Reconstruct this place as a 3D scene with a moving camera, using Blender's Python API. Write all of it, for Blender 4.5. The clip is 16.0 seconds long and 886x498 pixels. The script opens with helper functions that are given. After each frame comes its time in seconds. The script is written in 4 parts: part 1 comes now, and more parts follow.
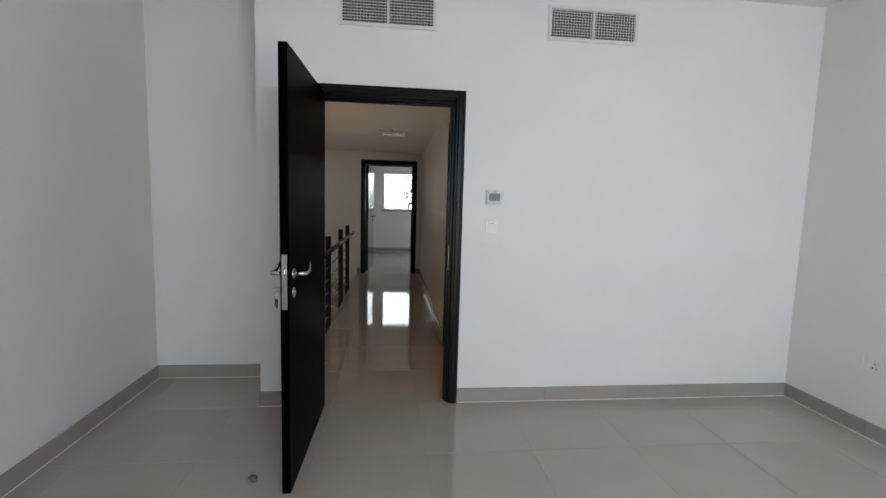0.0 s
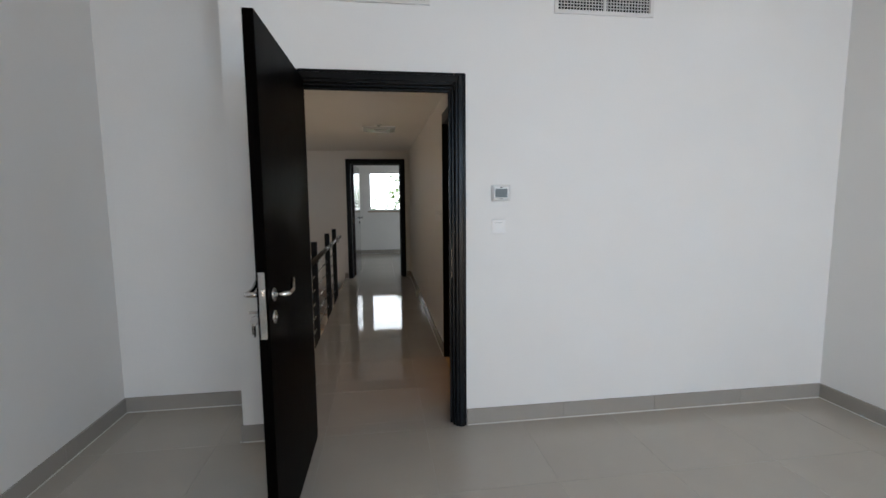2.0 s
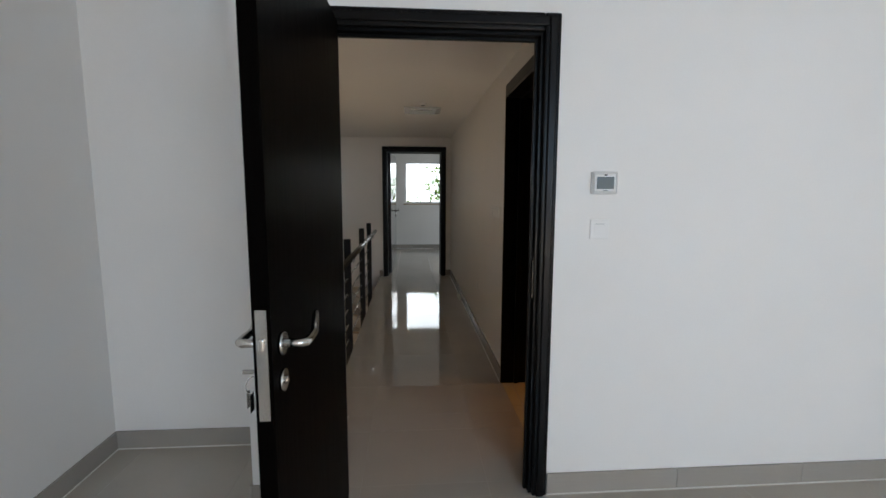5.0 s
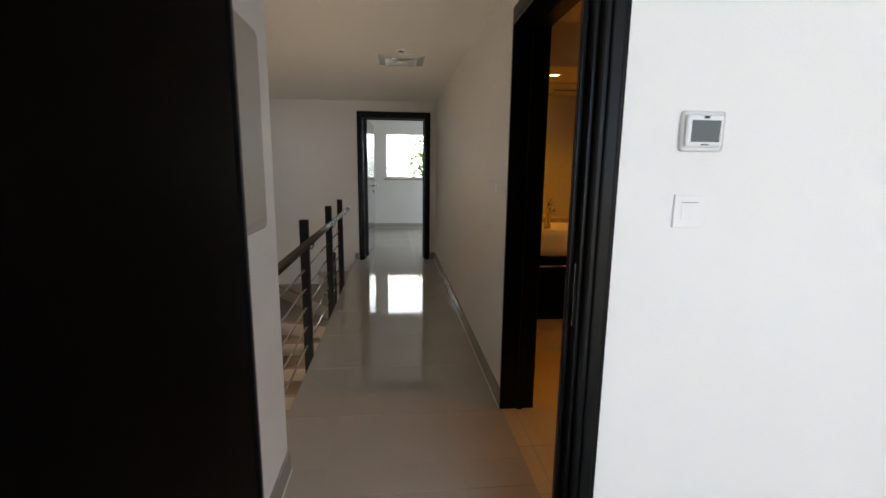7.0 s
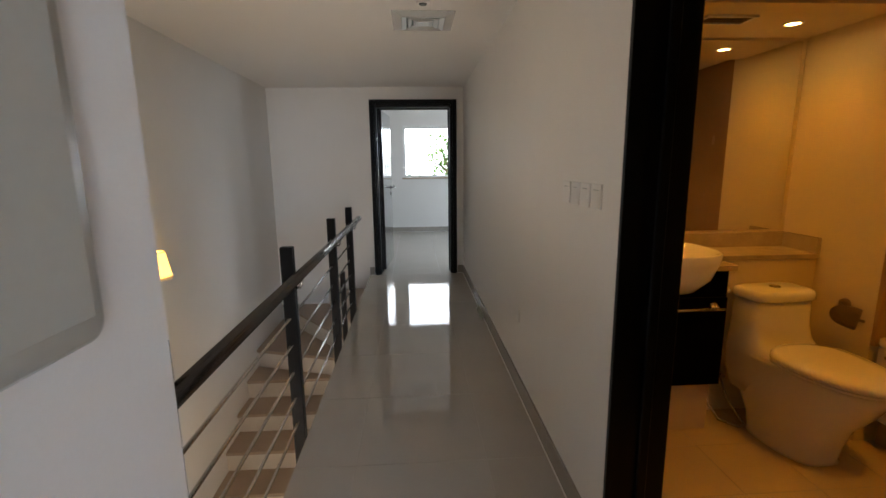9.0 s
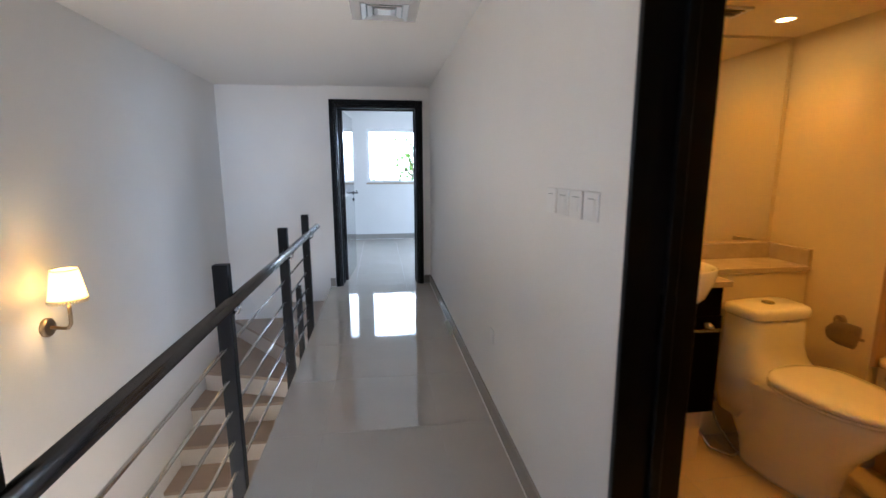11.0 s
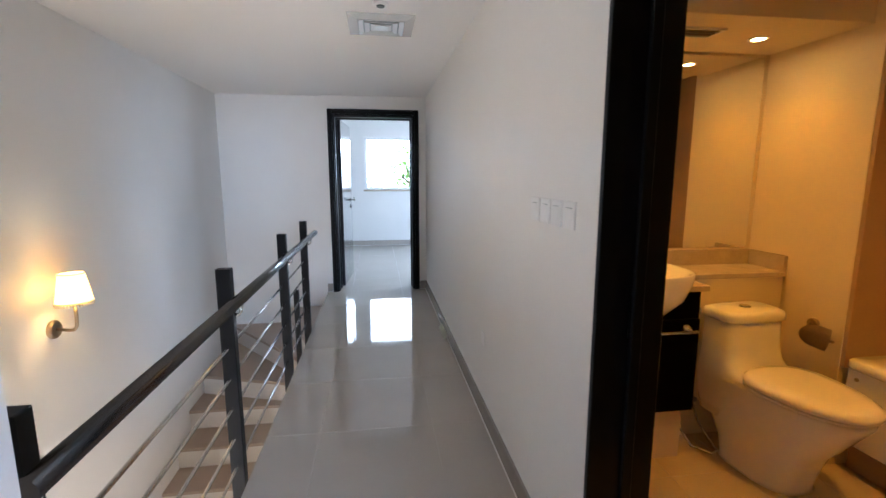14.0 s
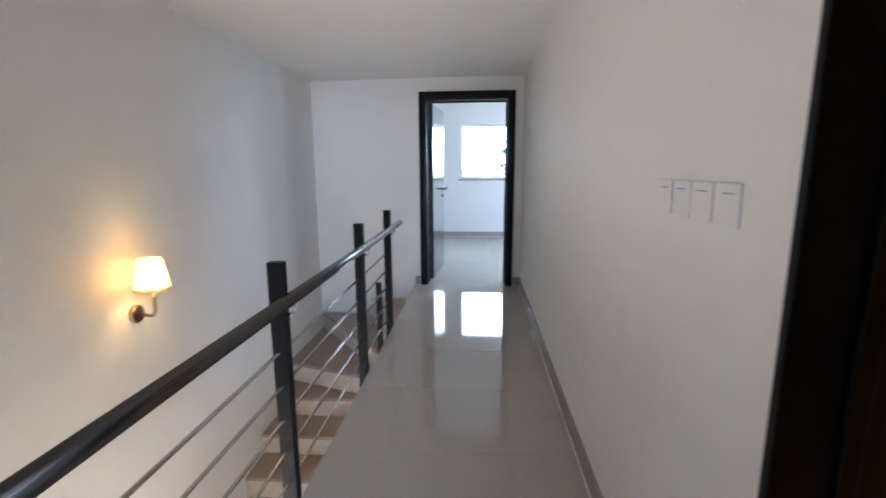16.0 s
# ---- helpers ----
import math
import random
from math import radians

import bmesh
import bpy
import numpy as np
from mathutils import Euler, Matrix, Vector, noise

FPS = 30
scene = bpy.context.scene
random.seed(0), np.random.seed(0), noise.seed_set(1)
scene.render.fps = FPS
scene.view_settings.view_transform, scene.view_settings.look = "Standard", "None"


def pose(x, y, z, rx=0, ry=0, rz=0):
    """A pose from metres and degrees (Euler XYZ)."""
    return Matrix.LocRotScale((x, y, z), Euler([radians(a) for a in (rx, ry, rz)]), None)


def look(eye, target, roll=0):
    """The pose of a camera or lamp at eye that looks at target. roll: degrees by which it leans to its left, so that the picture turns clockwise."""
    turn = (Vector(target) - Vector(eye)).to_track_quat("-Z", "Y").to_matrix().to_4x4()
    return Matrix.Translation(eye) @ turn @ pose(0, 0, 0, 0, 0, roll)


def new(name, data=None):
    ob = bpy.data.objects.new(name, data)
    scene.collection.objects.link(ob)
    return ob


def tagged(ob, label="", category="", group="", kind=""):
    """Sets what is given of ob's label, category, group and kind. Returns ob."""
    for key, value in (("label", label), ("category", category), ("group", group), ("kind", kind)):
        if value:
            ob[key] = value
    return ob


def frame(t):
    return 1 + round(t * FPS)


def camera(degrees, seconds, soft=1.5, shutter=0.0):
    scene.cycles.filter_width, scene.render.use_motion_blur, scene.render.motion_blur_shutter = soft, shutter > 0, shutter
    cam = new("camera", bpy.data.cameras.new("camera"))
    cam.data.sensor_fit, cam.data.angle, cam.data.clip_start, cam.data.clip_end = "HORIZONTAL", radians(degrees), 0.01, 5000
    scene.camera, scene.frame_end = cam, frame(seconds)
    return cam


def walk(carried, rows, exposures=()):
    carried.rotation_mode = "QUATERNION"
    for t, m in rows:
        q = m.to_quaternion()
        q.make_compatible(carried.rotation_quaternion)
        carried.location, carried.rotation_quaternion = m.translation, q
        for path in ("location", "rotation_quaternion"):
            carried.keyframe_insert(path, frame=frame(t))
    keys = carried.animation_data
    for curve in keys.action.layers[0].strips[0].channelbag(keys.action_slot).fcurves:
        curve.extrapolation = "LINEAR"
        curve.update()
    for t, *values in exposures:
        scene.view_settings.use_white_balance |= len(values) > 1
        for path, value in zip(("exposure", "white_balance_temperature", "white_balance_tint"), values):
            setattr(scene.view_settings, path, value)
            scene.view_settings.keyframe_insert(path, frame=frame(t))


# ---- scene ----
cam = camera(88.8, 16.0, shutter=0.4)
PATH = [
    (0, (0.07, 1.378, 1.404), (0.287, 3.355, 1.192), 1.6),
    (0.5, (0.053, 1.431, 1.412), (0.264, 3.408, 1.198), 1.1),
    (1, (0.001, 1.539, 1.408), (0.212, 3.517, 1.201), 0.3),
    (1.5, (-0.049, 1.629, 1.395), (0.201, 3.601, 1.178), -0.3),
    (2, (0.015, 1.745, 1.404), (0.291, 3.713, 1.185), -0.5),
    (2.5, (0.109, 1.828, 1.407), (0.301, 3.808, 1.196), 0.4),
    (3, (0.088, 1.877, 1.397), (0.22, 3.862, 1.186), 0.5),
    (3.5, (-0.055, 2.008, 1.398), (0.072, 3.992, 1.183), 0.3),
    (3.7, (-0.076, 2.052, 1.402), (0.048, 4.037, 1.187), 0.1),
    (6, (-0.102, 2.886, 1.372), (0.106, 4.853, 1.072), 1.0),
    (6.5, (-0.11, 3.084, 1.341), (0.164, 5.039, 1.017), 0.7),
    (7, (-0.024, 3.306, 1.338), (0.186, 5.264, 0.989), 0.7),
    (7.5, (0.028, 3.522, 1.328), (0.131, 5.484, 0.955), 0.7),
    (8, (0.003, 3.836, 1.35), (0.098, 5.799, 0.980), 0.1),
    (10.3, (-0.053, 4.763, 1.357), (0.1, 6.727, 1.012), -1.1),
    (10.5, (-0.047, 4.794, 1.344), (0.121, 6.759, 1.008), -0.6),
    (11, (-0.016, 4.647, 1.348), (0.254, 6.598, 1.004), -0.2),
    (11.5, (0.066, 4.447, 1.35), (0.373, 6.397, 1.034), -1.0),
    (12, (0.088, 4.304, 1.353), (0.407, 6.252, 1.029), -0.3),
    (12.5, (0.075, 4.29, 1.357), (0.413, 6.235, 1.038), -0.2),
    (13, (0.093, 4.304, 1.356), (0.425, 6.252, 1.045), -0.3),
    (13.5, (0.073, 4.39, 1.346), (0.368, 6.343, 1.032), 0.0),
    (14, (-0.006, 4.543, 1.36), (0.276, 6.498, 1.045), -0.0),
    (14.5, (-0.032, 4.641, 1.344), (0.272, 6.592, 1.027), -0.2),
    (15, (0.032, 4.729, 1.354), (0.338, 6.678, 1.023), -0.0),
    (15.5, (0.106, 4.836, 1.340), (0.271, 6.801, 1.010), -0.1),
    (16, (0.091, 4.938, 1.318), (-0.060, 6.901, 0.965), -0.3),
]
EXPOSURES = [(0.0, -0.55, 6500, 11), (3.7, -0.52, 6500, 11), (5.8, -0.36, 6500, 10), (7.0, 0.1, 6600, 10), (8.2, 0.12, 6800, 11), (10.3, 1.2, 5200, 11), (11.2, 1.25, 5200, 11), (12.0, 1.38, 5200, 11), (13.6, 1.42, 5200, 11), (15.0, 1.25, 5200, 11), (16.0, 1.28, 5200, 11)]
walk(cam, [(t, look(eye, target, roll)) for t, eye, target, roll in PATH], EXPOSURES)

# ---- light ----
world = bpy.data.worlds.new("sky")
scene.world = world
world.use_nodes = True
sky = world.node_tree.nodes.new("ShaderNodeTexSky")
sky.sky_type, sky.sun_disc, sky.sun_elevation, sky.sun_rotation = "NISHITA", False, radians(58), radians(144)
world.node_tree.links.new(sky.outputs[0], world.node_tree.nodes["Background"].inputs[0])
world.node_tree.nodes["Background"].inputs[1].default_value = 0.15


def lamp(name, kind, m, energy, colour, **settings):
    data = bpy.data.lights.new(name, kind)
    data.energy, data.color = energy, colour
    for key, value in settings.items():
        setattr(data, key, value)
    ob = new(name, data)
    ob.matrix_world = m
    return ob


lamp("sun", "SUN", look((5, -7, 14), (0, 0, 0)), 4.0, (1, 0.95, 0.88), angle=radians(0.5))
# daylight in the window openings
BEDROOM_SKY = 150
lamp("bedroom_window_sky", "AREA", look((1.45, -0.97, 1.85), (1.5, 3, -0.4)), BEDROOM_SKY * 0.62, (0.45, 0.71, 1.0), shape="RECTANGLE", size=2.0, size_y=1.05)
lamp("bedroom_window_ground", "AREA", look((1.45, -0.97, 0.7), (1.5, 3, 2.9)), BEDROOM_SKY * 0.41, (1.0, 0.83, 0.66), shape="RECTANGLE", size=2.0, size_y=1.05)
# Added fill through an unseen side opening, brightens the far room
lamp("far_side_window_light", "AREA", look((2.38, 12.2, 1.3), (-2, 11.9, 0.9)), 20, (0.74, 0.89, 1.0), shape="RECTANGLE", size=1.9, size_y=1.7)
WARM = (1.0, 0.355, 0.004)
SPOT = 5.4
for sx, sy, sz in ((1.78, 6.56, 1.985), (1.10, 6.56, 1.985), (1.7, 5.3, 2.235)):
    lamp("downlight_beam", "SPOT", look((sx, sy, sz), (sx, sy, 0)), SPOT * (4.2 if sy < 6 else 1.0), WARM, spot_size=radians(130), spot_blend=1.0, shadow_soft_size=0.03)
SCONCE = 1.8
# Added fill from an unseen low window, brightens the corridor wall and ceiling
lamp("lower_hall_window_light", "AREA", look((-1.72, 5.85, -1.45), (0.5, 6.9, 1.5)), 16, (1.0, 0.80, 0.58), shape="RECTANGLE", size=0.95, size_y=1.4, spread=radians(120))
lamp("sconce_bulb", "POINT", pose(-1.60, 7.11, 0.78), SCONCE, (1.0, 0.64, 0.24), shadow_soft_size=0.03)


# ---- materials ----
def material(name, colour, rough=0.5, metal=0.0, vary=0.06, scale=3.0, grain=60.0, bump=0.05, coat=0.0, piece=0.0, stretch=(1, 1, 1), spec=0.5, wave=0.0):
    m = bpy.data.materials.new(name)
    m.use_nodes = True
    nt = m.node_tree
    n, l = nt.nodes, nt.links
    b = n["Principled BSDF"]
    b.inputs["Metallic"].default_value = metal
    b.inputs["Coat Weight"].default_value = coat
    b.inputs["Coat Roughness"].default_value = 0.08
    b.inputs["Specular IOR Level"].default_value = spec
    tc = n.new("ShaderNodeTexCoord")
    mp = n.new("ShaderNodeMapping")
    mp.inputs["Scale"].default_value = stretch
    l.new(tc.outputs["Object"], mp.inputs["Vector"])
    big, fine = n.new("ShaderNodeTexNoise"), n.new("ShaderNodeTexNoise")
    big.inputs["Scale"].default_value, fine.inputs["Scale"].default_value = scale, grain
    big.inputs["Detail"].default_value, fine.inputs["Detail"].default_value = 4, 3
    l.new(mp.outputs[0], big.inputs["Vector"])
    l.new(mp.outputs[0], fine.inputs["Vector"])
    mix = n.new("ShaderNodeMath")
    mix.operation = "MULTIPLY_ADD"
    mix.inputs[1].default_value = 0.6
    add = n.new("ShaderNodeMath")
    add.operation = "MULTIPLY"
    add.inputs[1].default_value = 0.4
    l.new(fine.outputs["Fac"], add.inputs[0])
    l.new(big.outputs["Fac"], mix.inputs[0])
    l.new(add.outputs[0], mix.inputs[2])
    value = mix.outputs[0]
    if piece:
        info = n.new("ShaderNodeObjectInfo")
        pm = n.new("ShaderNodeMath")
        pm.operation = "MULTIPLY_ADD"
        pm.inputs[1].default_value = piece
        l.new(info.outputs["Random"], pm.inputs[0])
        l.new(value, pm.inputs[2])
        value = pm.outputs[0]
    ramp = n.new("ShaderNodeValToRGB")
    ramp.color_ramp.elements[0].position, ramp.color_ramp.elements[1].position = 0.3, 0.7
    ramp.color_ramp.elements[0].color = (*[c * (1 - vary) for c in colour], 1)
    ramp.color_ramp.elements[1].color = (*[min(1, c * (1 + vary)) for c in colour], 1)
    l.new(value, ramp.inputs[0])
    l.new(ramp.outputs[0], b.inputs["Base Color"])
    rr = n.new("ShaderNodeMapRange")
    rr.inputs["To Min"].default_value, rr.inputs["To Max"].default_value = rough * 0.85, min(1, rough * 1.2)
    l.new(big.outputs["Fac"], rr.inputs["Value"])
    l.new(rr.outputs[0], b.inputs["Roughness"])
    if bump:
        bp = n.new("ShaderNodeBump")
        bp.inputs["Strength"].default_value, bp.inputs["Distance"].default_value = bump, 0.004
        l.new(fine.outputs["Fac"], bp.inputs["Height"])
        l.new(bp.outputs[0], b.inputs["Normal"])
        if wave:
            wb = n.new("ShaderNodeBump")
            wb.inputs["Strength"].default_value, wb.inputs["Distance"].default_value = wave, 0.02
            l.new(big.outputs["Fac"], wb.inputs["Height"])
            l.new(wb.outputs[0], bp.inputs["Normal"])
    return m


def glow(name, colour, strength):
    m = material(name, (0.8, 0.8, 0.8), 0.5, bump=0)
    b = m.node_tree.nodes["Principled BSDF"]
    b.inputs["Emission Color"].default_value = (*colour, 1)
    b.inputs["Emission Strength"].default_value = strength
    return m


PAINT = material("white_wall_paint", (0.80, 0.78, 0.75), 0.55, vary=0.025, scale=2.2, grain=140, bump=0.08, wave=0.25)
CEILING = material("ceiling_paint", (0.80, 0.78, 0.76), 0.7, vary=0.02, scale=1.0, grain=120, bump=0.05)
TILE = material("beige_porcelain_tile", (0.43, 0.385, 0.33), 0.035, vary=0.05, scale=2.5, grain=220, bump=0.006, piece=0.10)
BEAD = material("white_grout_bead", (0.68, 0.65, 0.60), 0.8, vary=0.15, scale=9, grain=120, bump=0.2)
SKIRT = material("taupe_skirting_tile", (0.34, 0.31, 0.275), 0.25, vary=0.06, scale=4, grain=180, bump=0.02, piece=0.1)
GROUT = material("pale_grout", (0.44, 0.40, 0.345), 0.85, vary=0.1, bump=0.15)
WOOD = material("dark_stained_wood", (0.0016, 0.0012, 0.001), 0.40, vary=0.5, scale=5, grain=40, bump=0.05, spec=0.015, stretch=(14, 14, 0.7))
BLACK = material("black_painted_frame", (0.003, 0.0028, 0.0028), 0.30, vary=0.3, scale=6, grain=60, bump=0.03, spec=0.16)
STEEL = material("brushed_steel", (0.55, 0.54, 0.52), 0.22, metal=1.0, vary=0.05, grain=200, bump=0.02)
DARKSTEEL = material("dark_rail_post", (0.005, 0.0048, 0.005), 0.4, vary=0.2, grain=90, bump=0.05, spec=0.13)
RAILM = material("dark_gloss_handrail", (0.10, 0.095, 0.09), 0.2, metal=0.9, vary=0.1, grain=90, bump=0.02)
PLASTIC = material("white_plastic", (0.80, 0.79, 0.77), 0.3, vary=0.02, bump=0)
# display grey, also painted as shade in diffuser slots and rocker gaps
SCREEN = material("grey_lcd", (0.09, 0.11, 0.11), 0.35, vary=0.08, bump=0)
# near black, also painted as shade inside vents and socket holes
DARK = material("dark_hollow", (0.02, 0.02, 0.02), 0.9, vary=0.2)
ALU = material("white_alu_grille", (0.72, 0.70, 0.67), 0.4, vary=0.04, bump=0.01)
DIFFUSER = material("satin_aluminium", (0.86, 0.85, 0.83), 0.24, metal=0.5, vary=0.03, bump=0.01)
PANELM = material("grey_enamel_panel", (0.43, 0.42, 0.37), 0.3, vary=0.03, bump=0.02)
CERAMIC = material("white_ceramic", (0.80, 0.77, 0.70), 0.07, vary=0.02, bump=0, coat=0.4)
STONE = material("beige_counter_stone", (0.46, 0.38, 0.28), 0.25, vary=0.14, scale=14, grain=120, bump=0.03)
BATHTILE = material("cream_bath_tile", (0.58, 0.465, 0.30), 0.22, vary=0.06, scale=3, grain=120, bump=0.02, piece=0.08)
BROWNTILE = material("brown_alcove_tile", (0.36, 0.235, 0.13), 0.25, vary=0.1, scale=3, grain=120, bump=0.02, piece=0.1)
CREAM = material("cream_bath_wall", (0.72, 0.605, 0.37), 0.45, vary=0.03, scale=1.5, grain=120, bump=0.04)
STEPTREAD = material("tan_stair_tile", (0.36, 0.27, 0.20), 0.3, vary=0.08, scale=4, grain=160, bump=0.03, piece=0.1)
STEPRISER = material("pale_stair_riser", (0.66, 0.60, 0.53), 0.35, vary=0.04, bump=0.03)
BRASS = material("aged_nickel", (0.36, 0.28, 0.19), 0.35, metal=1.0, vary=0.1, bump=0.02)
LEAF = material("green_leaves", (0.11, 0.22, 0.05), 0.5, vary=0.5, scale=2, grain=20, bump=0.1)
BARK = material("brown_bark", (0.14, 0.10, 0.07), 0.9, vary=0.3, scale=6, grain=30, bump=0.6)
ln = LEAF.node_tree
tl, ms = ln.nodes.new("ShaderNodeBsdfTranslucent"), ln.nodes.new("ShaderNodeMixShader")
tl.inputs[0].default_value = (0.30, 0.48, 0.10, 1)
ln.links.new(ln.nodes["Principled BSDF"].outputs[0], ms.inputs[1])
ln.links.new(tl.outputs[0], ms.inputs[2])
ln.links.new(ms.outputs[0], ln.nodes["Material Output"].inputs[0])
EARTH = material("sandy_ground", (0.36, 0.30, 0.22), 0.95, vary=0.2, scale=0.4, grain=8, bump=0.4)
STONEBIT = material("dark_debris", (0.10, 0.09, 0.08), 0.8, vary=0.4, scale=30, grain=90, bump=0.5)
TAPE = material("green_paper_tape", (0.58, 0.58, 0.45), 0.6, vary=0.3, scale=20, grain=60, bump=0.1)
BULB = glow("lit_downlight", (1.0, 0.55, 0.15), 35)
SHADE = material("lit_cloth_shade", (0.75, 0.48, 0.12), 0.8, vary=0.08, scale=20, grain=200, bump=0.1)
SHADE.node_tree.nodes["Principled BSDF"].inputs["Emission Color"].default_value = (1.0, 0.70, 0.18, 1)
SHADE.node_tree.nodes["Principled BSDF"].inputs["Emission Strength"].default_value = 1.5
FRINGE = material("pale_cloth_fringe", (0.72, 0.62, 0.42), 0.8, vary=0.1, scale=40, grain=200, bump=0.1)
MIRROR = material("mirror_silver", (0.86, 0.86, 0.84), 0.01, metal=1.0, vary=0.0, bump=0)
MIRROR.node_tree.nodes["Principled BSDF"].inputs["Roughness"].default_value = 0.01
GLASS = bpy.data.materials.new("window_glass")
GLASS.use_nodes = True
gb = GLASS.node_tree.nodes["Principled BSDF"]
gb.inputs["Transmission Weight"].default_value, gb.inputs["Roughness"].default_value, gb.inputs["IOR"].default_value = 1.0, 0.0, 1.02

# ---- building helpers ----
BASE = {}


def box(bm, x0, x1, y0, y1, z0, z1, bevel=0.0, seg=2):
    made = bmesh.ops.create_cube(bm, size=1.0)["verts"]
    for v in made:
        v.co = Vector((x0 + (v.co.x + 0.5) * (x1 - x0), y0 + (v.co.y + 0.5) * (y1 - y0), z0 + (v.co.z + 0.5) * (z1 - z0)))
    if bevel:
        edges = list({e for v in made for e in v.link_edges})
        bmesh.ops.bevel(bm, geom=edges, offset=bevel, segments=seg, affect="EDGES", profile=0.5)
    return bm


def boxes(*lots, bevel=0.0):
    bm = bmesh.new()
    for lot in lots:
        box(bm, *lot, bevel=bevel)
    return bm


def tube(bm, points, radius, sides=12, cap=True):
    """A round tube along a line of points."""
    points = [Vector(p) for p in points]
    radii = radius if isinstance(radius, (list, tuple)) else [radius] * len(points)
    rings, side = [], None
    for i, p in enumerate(points):
        way = (points[min(i + 1, len(points) - 1)] - points[max(i - 1, 0)]).normalized()
        if side is None:
            side = way.orthogonal().normalized()
        side = (side - way * side.dot(way)).normalized()
        up = way.cross(side)
        rings.append([bm.verts.new(p + radii[i] * (math.cos(a) * side + math.sin(a) * up)) for a in (2 * math.pi * k / sides for k in range(sides))])
    for a, b in zip(rings, rings[1:]):
        for k in range(sides):
            f = bm.faces.new((a[k], a[(k + 1) % sides], b[(k + 1) % sides], b[k]))
            f.smooth = True
    if cap:
        bm.faces.new(rings[0][::-1])
        bm.faces.new(rings[-1])
    return bm


def loft(bm, rings, cap=True):
    """Skin rings of points that all have the same count."""
    vs = [[bm.verts.new(p) for p in r] for r in rings]
    n = len(vs[0])
    for a, b in zip(vs, vs[1:]):
        for k in range(n):
            f = bm.faces.new((a[k], a[(k + 1) % n], b[(k + 1) % n], b[k]))
            f.smooth = True
    if cap:
        bm.faces.new(vs[0][::-1]).smooth = True
        bm.faces.new(vs[-1]).smooth = True
    return bm


def oval(cx, cy, z, a, b, power=2.5, n=32, front=1.0):
    """A rounded outline; front stretches the half towards smaller y."""
    pts = []
    for k in range(n):
        t = 2 * math.pi * k / n
        c, s = math.cos(t), math.sin(t)
        x = a * math.copysign(abs(c) ** (2 / power), c)
        y = b * math.copysign(abs(s) ** (2 / power), s)
        pts.append((cx + x, cy + (y * front if y < 0 else y), z))
    return pts


def prism(bm, outline, z0, z1):
    """An upright block over a flat outline, listed anticlockwise."""
    low = [bm.verts.new((x, y, z0)) for x, y in outline]
    top = [bm.verts.new((x, y, z1)) for x, y in outline]
    bm.faces.new(low[::-1])
    bm.faces.new(top)
    n = len(low)
    for k in range(n):
        bm.faces.new((low[k], low[(k + 1) % n], top[(k + 1) % n], top[k]))
    return bm


def finish(bm, name, mat, base=(0, 0, 0)):
    bmesh.ops.translate(bm, verts=bm.verts, vec=-Vector(base))
    bmesh.ops.recalc_face_normals(bm, faces=bm.faces)
    me = bpy.data.meshes.new(name)
    bm.to_mesh(me)
    bm.free()
    me.materials.append(mat)
    return me


def solid(name, bm, mat, label, category, kind="structure", group="", base=(0, 0, 0)):
    ob = new(name, finish(bm, name, mat, base))
    ob.location = base
    BASE[ob] = Vector(base)
    return tagged(ob, label, category, group, kind)


def thing(name, base, label, category, group="", kind=""):
    ob = new(name)
    ob.location = base
    ob.empty_display_size = 0.1
    BASE[ob] = Vector(base)
    return tagged(ob, label, category, group, kind)


def part(name, bm, mat, parent, label=""):
    ob = new(name, finish(bm, name, mat, BASE[parent]))
    ob.parent = parent
    BASE[ob] = BASE[parent]
    return tagged(ob, label)


PIECES = {}


def piece(name, parent, x0, x1, y0, y1, z0, z1, mat, bevel=0.0008):
    """One tile: alike sizes share a mesh."""
    size = (round(x1 - x0, 3), round(y1 - y0, 3), round(z1 - z0, 3), mat.name)
    if min(size[:3]) <= 0.002:
        return
    if size not in PIECES:
        bm = box(bmesh.new(), -size[0] / 2, size[0] / 2, -size[1] / 2, size[1] / 2, -size[2] / 2, size[2] / 2, bevel, 1)
        PIECES[size] = finish(bm, name, mat)
    ob = new(name, PIECES[size])
    ob.parent = parent
    ob.location = Vector(((x0 + x1) / 2, (y0 + y1) / 2, (z0 + z1) / 2)) - BASE[parent]


# ---- plan ----
XL, XS, XR = -1.70, -1.75, 3.05          # bedroom left wall, stair wall, bedroom right wall
YB, YD, YC, YF, YE = -1.0, 4.40, 4.50, 9.96, 13.65
DBX, DBY = -0.505, 5.187                  # wall beside the bedroom door, with the fuse box
CX, CB = 0.57, 0.70                      # corridor's right wall, bathroom side of it
EDGE = -0.615                            # floor edge over the stairs
HA, HC, HR = 2.82, 2.265, 2.56           # ceilings: bedroom, corridor, far room
LOW = -2.96

# ---- walls ----
solid("wall_bedroom_door", boxes((DBX, -0.42, YD, YC, 0, HA), (0.465, XR, YD, YC, 0, HA), (-0.42, 0.465, YD, YC, 2.055, HA)), PAINT, "white painted bedroom wall with the door opening", "wall")
solid("wall_fuse_box", boxes((-0.80, DBX, YD, DBY, 0, HA), (-0.78, -0.60, 4.95, DBY, LOW, 0)), PAINT, "white painted wall end carrying the fuse box", "wall")
solid("wall_recess", boxes((XL, -0.80, 4.917, DBY, -0.3, HA), (XL, -0.78, 4.95, DBY, LOW, -0.3)), PAINT, "white painted back wall of the bedroom recess", "wall")
